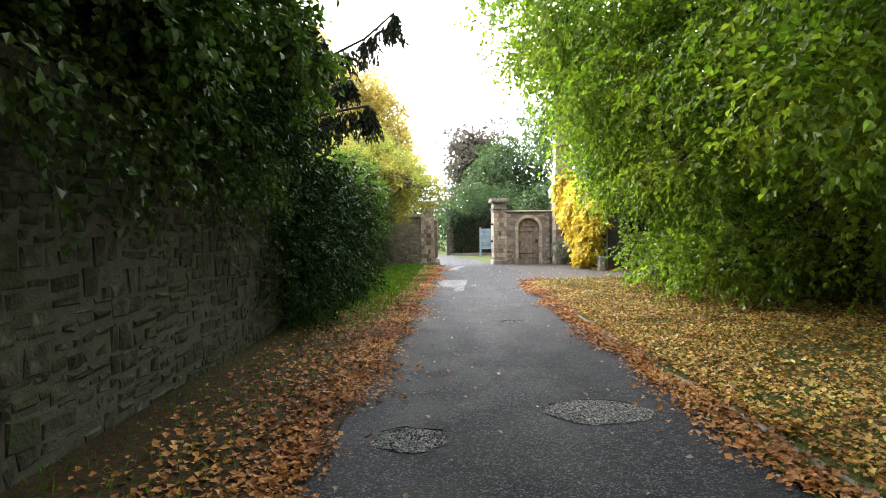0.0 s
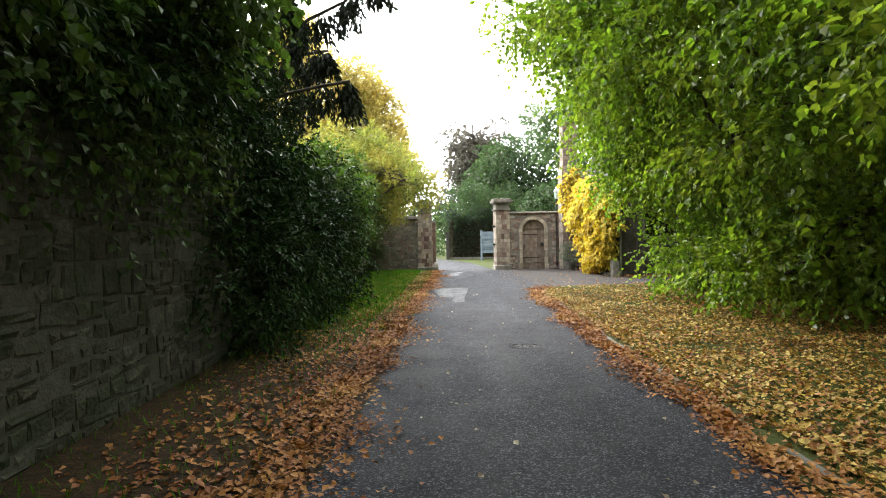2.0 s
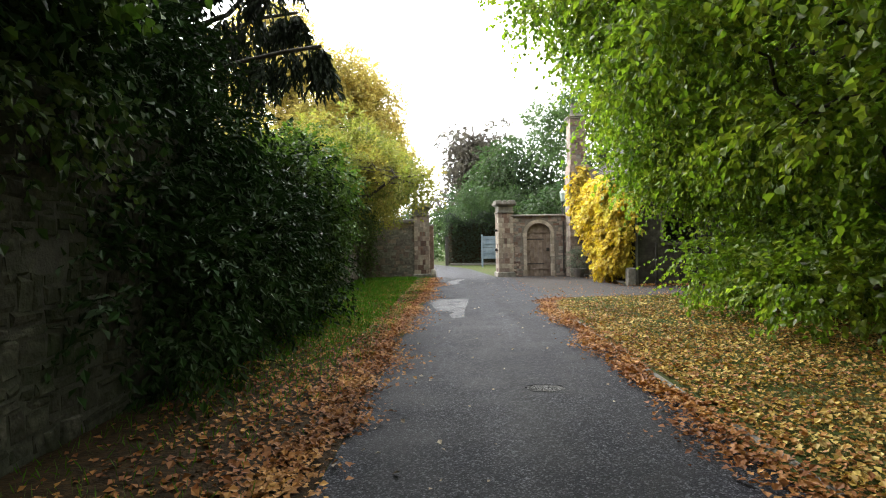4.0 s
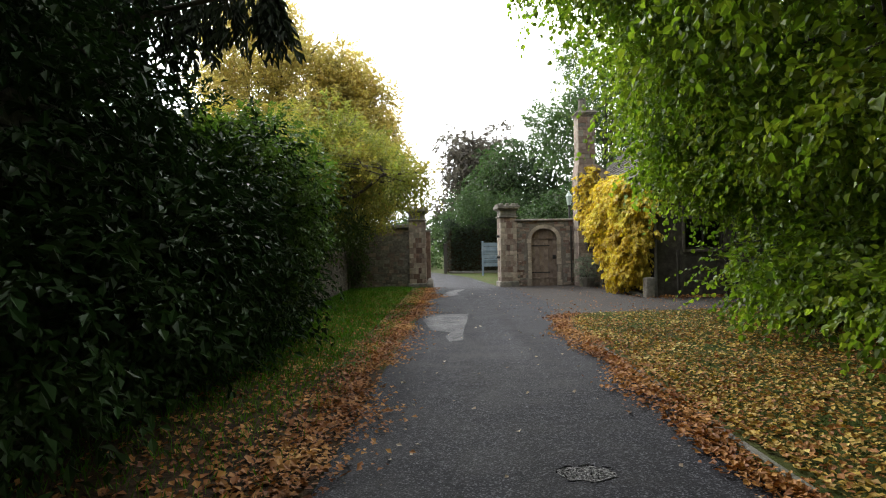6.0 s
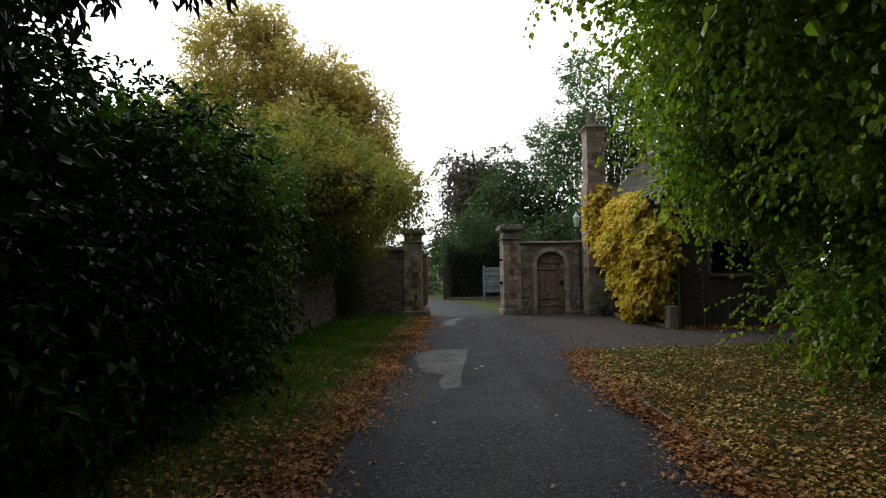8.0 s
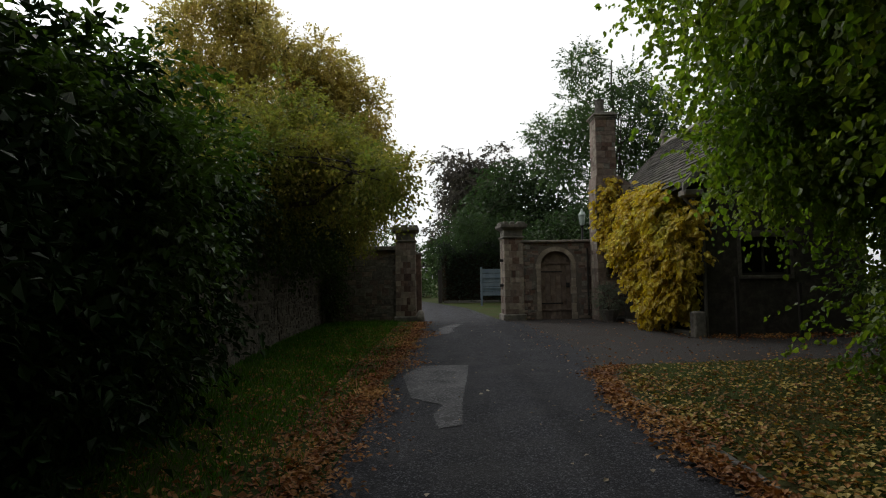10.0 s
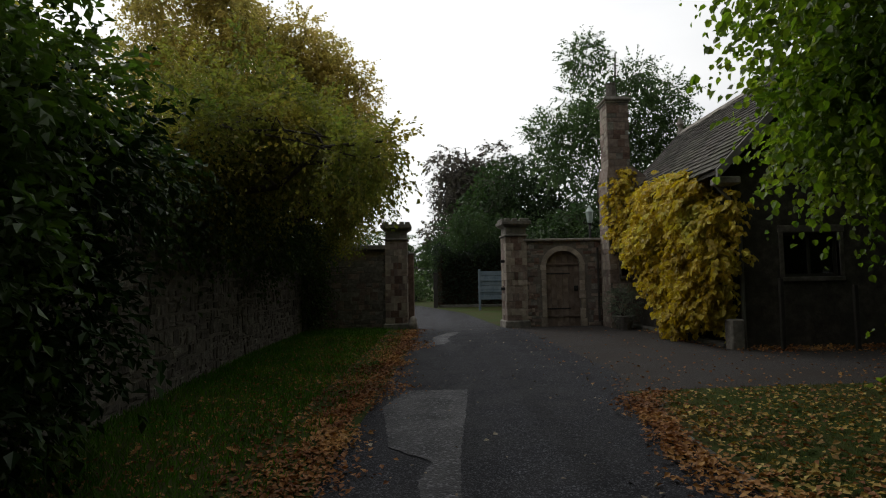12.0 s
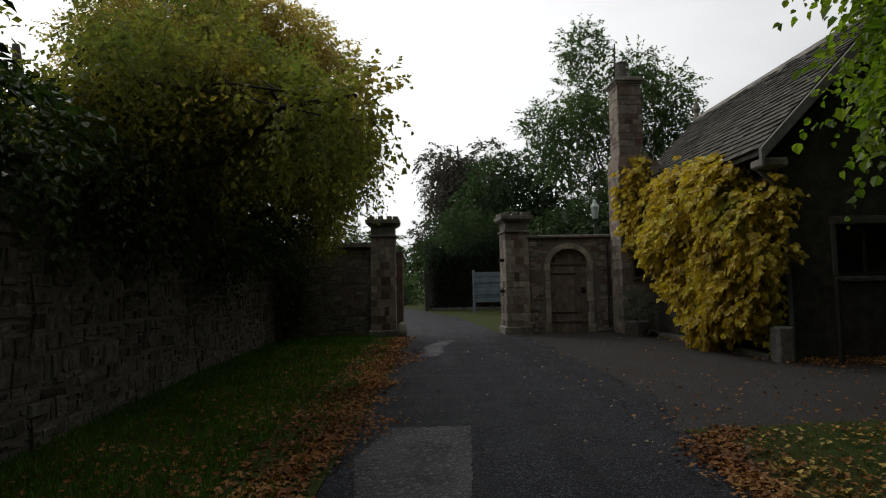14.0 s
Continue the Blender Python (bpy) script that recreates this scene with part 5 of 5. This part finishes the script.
# west: evergreen mass over the wall
LAUREL = [(-2.85, 16.3, 2.4, 0.7, 0.8, 0.8), (-2.6, 7.5, 3.0, 0.7, 1.2, 0.6), (-2.75, 5.6, 3.0, 0.6, 1.1, 0.5), (-2.4, 13.8, 1.7, 0.8, 1.3, 1.4), (-2.5, 11.4, 2.0, 0.8, 1.4, 1.5), (-3.8, 10.0, 2.4, 1.9, 2.2, 2.6), (-3.7, 13.2, 2.0, 1.9, 2.2, 2.0), (-3.65, 15.6, 1.9, 1.8, 1.8, 2.1), (-2.75, 10.2, 1.2, 0.7, 1.6, 1.4), (-2.7, 12.6, 1.2, 0.7, 1.6, 1.4), (-2.7, 15.0, 1.1, 0.75, 1.6, 1.3), (-4.6, 8.0, 4.4, 2.2, 2.4, 1.6), (-5.2, 12.0, 4.2, 2.4, 3.0, 1.2), (-4.6, 15.3, 2.7, 1.6, 1.6, 0.8), (-4.3, 5.0, 3.7, 1.9, 2.2, 1.5), (-4.4, 2.0, 3.8, 1.9, 2.2, 1.5), (-5.5, 8.0, 5.8, 2.4, 3.6, 1.6)]
tree("laurel_bush", "huge dark evergreen laurel spilling over the wall", -4.6, 12, 4.5, LAUREL, L_LAUREL, 20000, 0.5, 10, 0.105, 0.22, droop=0.35, limbs=26, width=0.5, shell=0.45, rounded=False, category="bush", keep=lambda p: (p[:, 2] > 0.1) & ((p[:, 0] < -3.1) | (p[:, 1] > 8.6) | (p[:, 2] > 2.0)), inner=20000, inner_size=0.14, per=14)
GLOSSY = [(-2.5, 15.3, 2.7, 0.8, 1.0, 1.0), (-2.35, 14.9, 1.7, 0.65, 0.9, 0.9), (-3.2, 15.6, 2.9, 0.8, 0.8, 0.6), (-2.6, 14.0, 2.9, 0.7, 0.9, 0.5), (-2.6, 15.6, 0.9, 0.5, 0.7, 0.7)]
tree("holly_bush", "lighter green leafy bush at the end of the laurels", -2.9, 15.4, 2.6, GLOSSY, L_SYC, 3200, 0.4, 9, 0.085, 0.07, droop=0.3, limbs=14, width=0.6, shell=0.5, rounded=False, category="bush", keep=lambda p: p[:, 2] > 0.15, inner=2500, inner_size=0.15, per=12, clump=0.36, flat=0.6, face=0.4)
# ivy and hanging growth along the top of the wall
IVY = [(-3.35, y, 2.75 + 0.25 * math.sin(y * 1.7), 0.75, 1.0, 0.6 + 0.25 * math.sin(y * 2.9)) for y in (18.8, 20.2, 21.6, 23.0, 24.6, 26.2, 27.8, 29.2)] + [(-2.78 - 0.02 * y, y, 2.62 + 0.15 * math.sin(y * 2.3), 0.55, 1.0, 0.45 + 0.15 * math.sin(y * 1.9)) for y in (-2.0, -0.6, 0.8, 2.2, 3.4, 4.6, 5.8, 7.0, 8.2)] + [(-3.2, 29.9, 1.4, 0.35, 0.4, 1.2)]
ivy = tagged(empty("ivy"), "dark green ivy hanging over the top of the wall", "climber")
o, d = blob_points(IVY, 4600, 0.6)
part_mesh("foliage", sprays(o, d, 0.4, 8, 0.09, 0.7, 0.75, rounded=False, name="foliage"), L_IVY, ivy)
for y in (19.4, 24.1, 29.6):
    x = float(np.interp(y, wall_y, wall_x)) + 0.02
    bm = bmesh.new()
    tube(bm, limb_points((x, y, 0.0), (x, y + random.uniform(-0.9, 0.9), 2.6), 0, 0.05, 7), [0.018 - 0.002 * q for q in range(7)], 5)
    part("stem", bm, M_BARK, ivy)
# west: conifer with hanging twigs
conifer = tagged(empty("conifer", -6.2, 12.5, 0), "tall dark conifer with drooping hanging twigs", "tree")
bm = bmesh.new()
tube(bm, limb_points((0, 0, -0.2), (0.2, 0, 15), 0, 0.06, 9), [0.35 * (1 - 0.1 * i) for i in range(9)], 10)
co, cd = [], []
for i in range(34):
    z = 4.2 + i * 0.3
    if i < 4:
        e = Vector(((5.3, 0.0, 6.4), (4.75, -0.2, 4.35), (4.2, 0.7, 5.2), (3.9, -0.9, 5.6))[i])
        z = (3.9, 4.6, 5.0, 5.2)[i]
    else:
        az = (i * 2.4) % 6.28
        ln = (3.0 + random.uniform(0, 0.9)) * (1 - i / 50)
        e = Vector((math.cos(az) * ln, math.sin(az) * ln, z + random.uniform(-0.3, 0.5)))
    pts = limb_points((0, 0, z), e, -0.5, 0.08, 9)
    tube(bm, pts, [0.06 * (1 - 0.07 * q) for q in range(9)], 5)
    for q in range(1, 9):
        for s in range(26 if i < 4 else 8):
            p = pts[q].lerp(pts[min(q + 1, 8)], random.random())
            co.append(p)
            cd.append((random.uniform(-0.4, 0.4), random.uniform(-0.4, 0.4), -1))
part("trunk", bm, M_BARK, conifer, smooth=True)
part_mesh("crown", sprays(np.array(co), np.array(cd), 0.55, 15, 0.15, 0.0, 0.3, spread=0.45, rounded=False), L_CONIFER, conifer)
# west: tall broadleaf trees over and behind the wall
# its crown blobs centred above 9 m are unseen, added to block skylight
tree("sycamore_tree", "dark green broadleaf tree overhanging the wall", -6.5, 4.5, 11, [(-4.8, 4.6, 6.0, 2.6, 3.0, 1.9), (-4.4, 7.6, 6.2, 2.0, 2.4, 1.6), (-6.5, 2, 8, 3.5, 3.5, 3), (-7.0, 7, 8.5, 3.2, 3.6, 2.8), (-4.2, 0.5, 5.6, 2.4, 2.8, 1.8), (-3.0, 3.4, 5.3, 1.9, 2.4, 1.2), (-2.9, 6.2, 5.6, 1.6, 2.0, 1.2), (-2.6, 0.0, 5.4, 2.2, 2.4, 1.4), (-2.0, 1.0, 9.2, 4.0, 4.0, 1.6), (-2.4, 7.2, 9.4, 3.4, 3.8, 1.5), (-7, 3, 13, 4.5, 5, 4), (-8, 4, 4, 2.5, 5, 3)], L_SYC, 8500, 0.8, 10, 0.115, 0.35, limbs=24, width=0.9, inner=20000, inner_size=0.3, face=0.3)
LOW = [(-2.5, 5.3, 3.7, 0.7, 1.4, 0.5), (-2.6, 2.8, 3.9, 0.7, 1.5, 0.6), (-2.5, 7.8, 4.1, 0.8, 1.3, 0.7), (-2.6, 6.4, 3.2, 0.5, 0.9, 0.4)]
tree("field_maple", "thin maple leaning over the top of the wall", -3.7, 5.2, 4.2, LOW, L_SYC, 1500, 0.42, 9, 0.09, 0.08, droop=0.4, limbs=14, width=1.0, shell=0.8, inner=900, inner_size=0.12, per=12, clump=0.34, flat=0.5, face=0.4, hang=0.4)
tree("woodland_tree", "dark woodland tree behind the wall", -9.5, 14, 12, [(-9, 12, 4.8, 2.8, 4, 3.2), (-9, 17, 4.4, 2.6, 3.2, 2.6), (-10, 8, 5, 3, 4, 5)], L_LAUREL, 2600, 0.9, 9, 0.2, 0.35, limbs=18, width=0.8, inner=1500, inner_size=0.35)
# unseen tree, added so that its crown keeps skylight off lane and wall
tree("woodland_tree", "unseen broadleaf tree added to shade the lane from above", -5.6, 8.5, 15, [(-4.0, 9.0, 10.8, 4.0, 5.0, 1.9), (-5.0, 14.0, 13.2, 4.0, 4.0, 2.0), (-3.0, 4.0, 11.4, 3.0, 4.0, 1.6), (-7, 9, 15, 4.0, 5.0, 3.0)], L_SYC, 3000, 0.9, 9, 0.2, 0.32, limbs=30, width=0.8, rounded=False, inner=16000, inner_size=0.42)
UNDER = [(9.0, 15.6, 1.2, 1.5, 1.9, 1.5), (10.6, 18.6, 1.6, 1.7, 1.9, 2.0), (9.4, 12.2, 1.2, 1.5, 1.9, 1.6), (11.6, 15.5, 1.9, 1.6, 2.4, 2.2), (7.9, 17.0, 0.8, 1.1, 1.2, 0.9), (10.0, 20.6, 2.6, 1.3, 1.5, 2.6), (9.0, 19.0, 1.4, 1.2, 1.3, 1.5)]
tree("understorey_bush", "dense dark green bush beneath the lime tree", 9.8, 15.6, 2.2, UNDER, L_IVY, 5600, 0.5, 9, 0.12, 0.12, droop=0.35, limbs=16, width=0.6, shell=0.5, rounded=False, category="bush", keep=lambda p: (p[:, 2] > 0.12) & (p[:, 1] < 22.3), inner=8000, inner_size=0.24, per=12)
# behind and beside the start of the walk: added trees, mostly unseen, blocking skylight
for i, (x, y, dx, leafm) in enumerate([(-6.5, -7, 2.5, L_LAUREL), (6.5, -5.5, -2.0, L_LIME), (-2, -14, 0, L_LIME), (6, -14, 0, L_LIME), (0.5, -6, 0.5, L_LIME), (13.5, 21, 0, L_LIME), (14.5, 4, 0, L_LIME), (15.5, 14, 0, L_LIME)]):
    tree("woodland_tree", "tall broadleaf tree added around the drive to block skylight", x, y, 13, [(x + dx, y, 6.5, 4.2, 4.2, 2.8), (x, y + 1, 10, 4.5, 4.5, 3.5), (x + dx * 0.6, y - 1.5, 3.6, 3.2, 3.2, 2.8), (x, y, 15, 4.5, 4.5, 4)], leafm, 700, 1.0, 8, 0.3, 0.4, limbs=14, width=0.8, inner=7000, inner_size=0.6, keep=lambda p: (p[:, 2] > 0.6))
# west: autumn tree behind the wall
GOLD = [(-9.0, 34, 11.8, 2.2, 2.4, 2.4), (-6.3, 34, 10.2, 2.3, 2.4, 2.3), (-4.2, 34, 8.6, 1.7, 2.2, 2.1), (-9.4, 34, 8.4, 2.6, 2.8, 2.6), (-6.2, 33.4, 7.0, 2.8, 2.4, 2.6), (-2.9, 33.6, 6.4, 1.6, 1.8, 1.9), (-10.4, 33.5, 4.6, 3.0, 2.6, 2.8), (-7.6, 34, 12.4, 1.4, 1.6, 1.5), (-4.6, 34, 10.4, 1.6, 2.0, 1.6), (-3.3, 34, 8.8, 1.5, 1.8, 1.6), (-2.2, 33.8, 6.9, 1.2, 1.6, 1.4)]
tree("golden_tree", "tall rounded tree turning gold behind the stone wall", -7.6, 34.4, 11, GOLD, L_GOLD, 14000, 0.6, 10, 0.12, 0.32, droop=0.2, limbs=60, width=0.7, rounded=False, shell=0.8, inner=2200, inner_size=0.2, per=20, clump=0.3, flat=0.7, face=0.4, keep=lambda p: (p[:, 2] > 1.5))
BOUGHS = [(-2.9, 22.4, 4.8, 1.5, 1.7, 1.1), (-2.1, 22.0, 4.3, 1.0, 1.4, 0.8), (-2.5, 21.0, 3.7, 1.4, 1.6, 0.8), (-3.3, 20.8, 3.2, 1.0, 1.2, 0.5), (-3.9, 24.0, 4.4, 1.2, 1.6, 0.9), (-1.6, 21.2, 3.7, 0.8, 1.0, 0.4), (-0.45, 20.0, 3.3, 0.7, 0.9, 0.2), (-2.4, 25.6, 4.3, 1.7, 2.0, 1.1), (-3.4, 28.0, 3.9, 1.6, 1.8, 1.0), (-5.2, 26.5, 4.4, 1.9, 2.2, 1.7), (-4.4, 18.6, 3.6, 1.3, 1.3, 0.9), (-3.3, 24.0, 3.3, 0.9, 1.8, 0.6), (-1.6, 27.0, 4.1, 1.2, 1.6, 0.9), (-2.3, 28.6, 3.4, 1.2, 1.4, 0.7), (-1.2, 24.2, 4.2, 0.9, 1.4, 0.6)]
tree("autumn_tree", "spreading olive-brown tree arching its boughs over the wall", -5.6, 22.6, 5.2, BOUGHS, L_AUTUMN, 11500, 0.6, 11, 0.075, 0.32, droop=0.35, limbs=64, width=0.7, rounded=False, shell=0.65, inner=1500, inner_size=0.14, per=28, clump=0.25, flat=0.4, face=0.3, keep=lambda p: (p[:, 2] > 2.6))
# beyond the gate
tree("distant_tree", "dense green tree behind the gate wall", 7.0, 57, 11, [(6.0, 56, 7.0, 4.0, 3.0, 4.4), (9.5, 55, 7.0, 4.0, 3.0, 4.4), (4.0, 54, 4.0, 2.9, 2.5, 4.0), (11, 52, 4.0, 4.5, 3, 4.0), (6.5, 53, 3.0, 4.0, 2.5, 3.0)], L_FAR, 5200, 0.8, 9, 0.2, 0.4, rounded=False, width=0.7, inner=5000, inner_size=0.4)
tree("copper_tree", "dark copper-leaved tree far beyond the gate", 4.5, 77, 17, [(3.4, 77, 13.5, 3.4, 3.5, 3.6), (6.5, 77, 12.5, 3.8, 4, 4.2), (2.6, 76, 9.0, 2.6, 3, 3.4), (6, 77, 8, 5, 4, 4)], L_COPPER, 3000, 1.1, 9, 0.28, 0.5, rounded=False, width=0.7, inner=2200, inner_size=0.5)
tree("ash_tree", "tall airy grey-green tree behind the lodge", 13.2, 50, 17, [(12.2, 50, 14.6, 2.6, 3, 3.0), (15.0, 50, 13.6, 2.4, 3, 3.0), (10.0, 50, 11.4, 2.2, 3, 2.6), (17.0, 50, 11.5, 2.0, 3, 2.4), (13, 50, 9.6, 4.8, 3, 3.2), (13, 50, 5.0, 5.5, 3, 3.5)], L_ASH, 4600, 0.9, 10, 0.21, 0.3, droop=0.1, rounded=False, width=0.55, shell=0.7, inner=1500)
tree("distant_tree", "green trees behind the lodge chimney", 10, 44, 7, [(9.0, 44, 3.8, 2.4, 2.0, 2.8), (12, 43, 3.5, 3.0, 2.2, 2.8)], L_FAR, 1800, 0.8, 9, 0.17, 0.3, rounded=False, width=0.7, inner=1500)
tree("distant_tree", "pale green trees past the bend in the drive", -3, 72, 7, [(-3, 72, 3.2, 4.2, 3, 3.2), (-9, 70, 4, 5, 3, 4), (1.5, 75, 3.4, 3, 3, 3.4), (-1.5, 62, 1.6, 2.6, 1.5, 2.4), (-5, 60, 2.2, 3, 2, 2.6)], L_ASH, 4200, 0.9, 9, 0.24, 0.3, rounded=False, width=0.7, inner=1500, inner_size=0.4)

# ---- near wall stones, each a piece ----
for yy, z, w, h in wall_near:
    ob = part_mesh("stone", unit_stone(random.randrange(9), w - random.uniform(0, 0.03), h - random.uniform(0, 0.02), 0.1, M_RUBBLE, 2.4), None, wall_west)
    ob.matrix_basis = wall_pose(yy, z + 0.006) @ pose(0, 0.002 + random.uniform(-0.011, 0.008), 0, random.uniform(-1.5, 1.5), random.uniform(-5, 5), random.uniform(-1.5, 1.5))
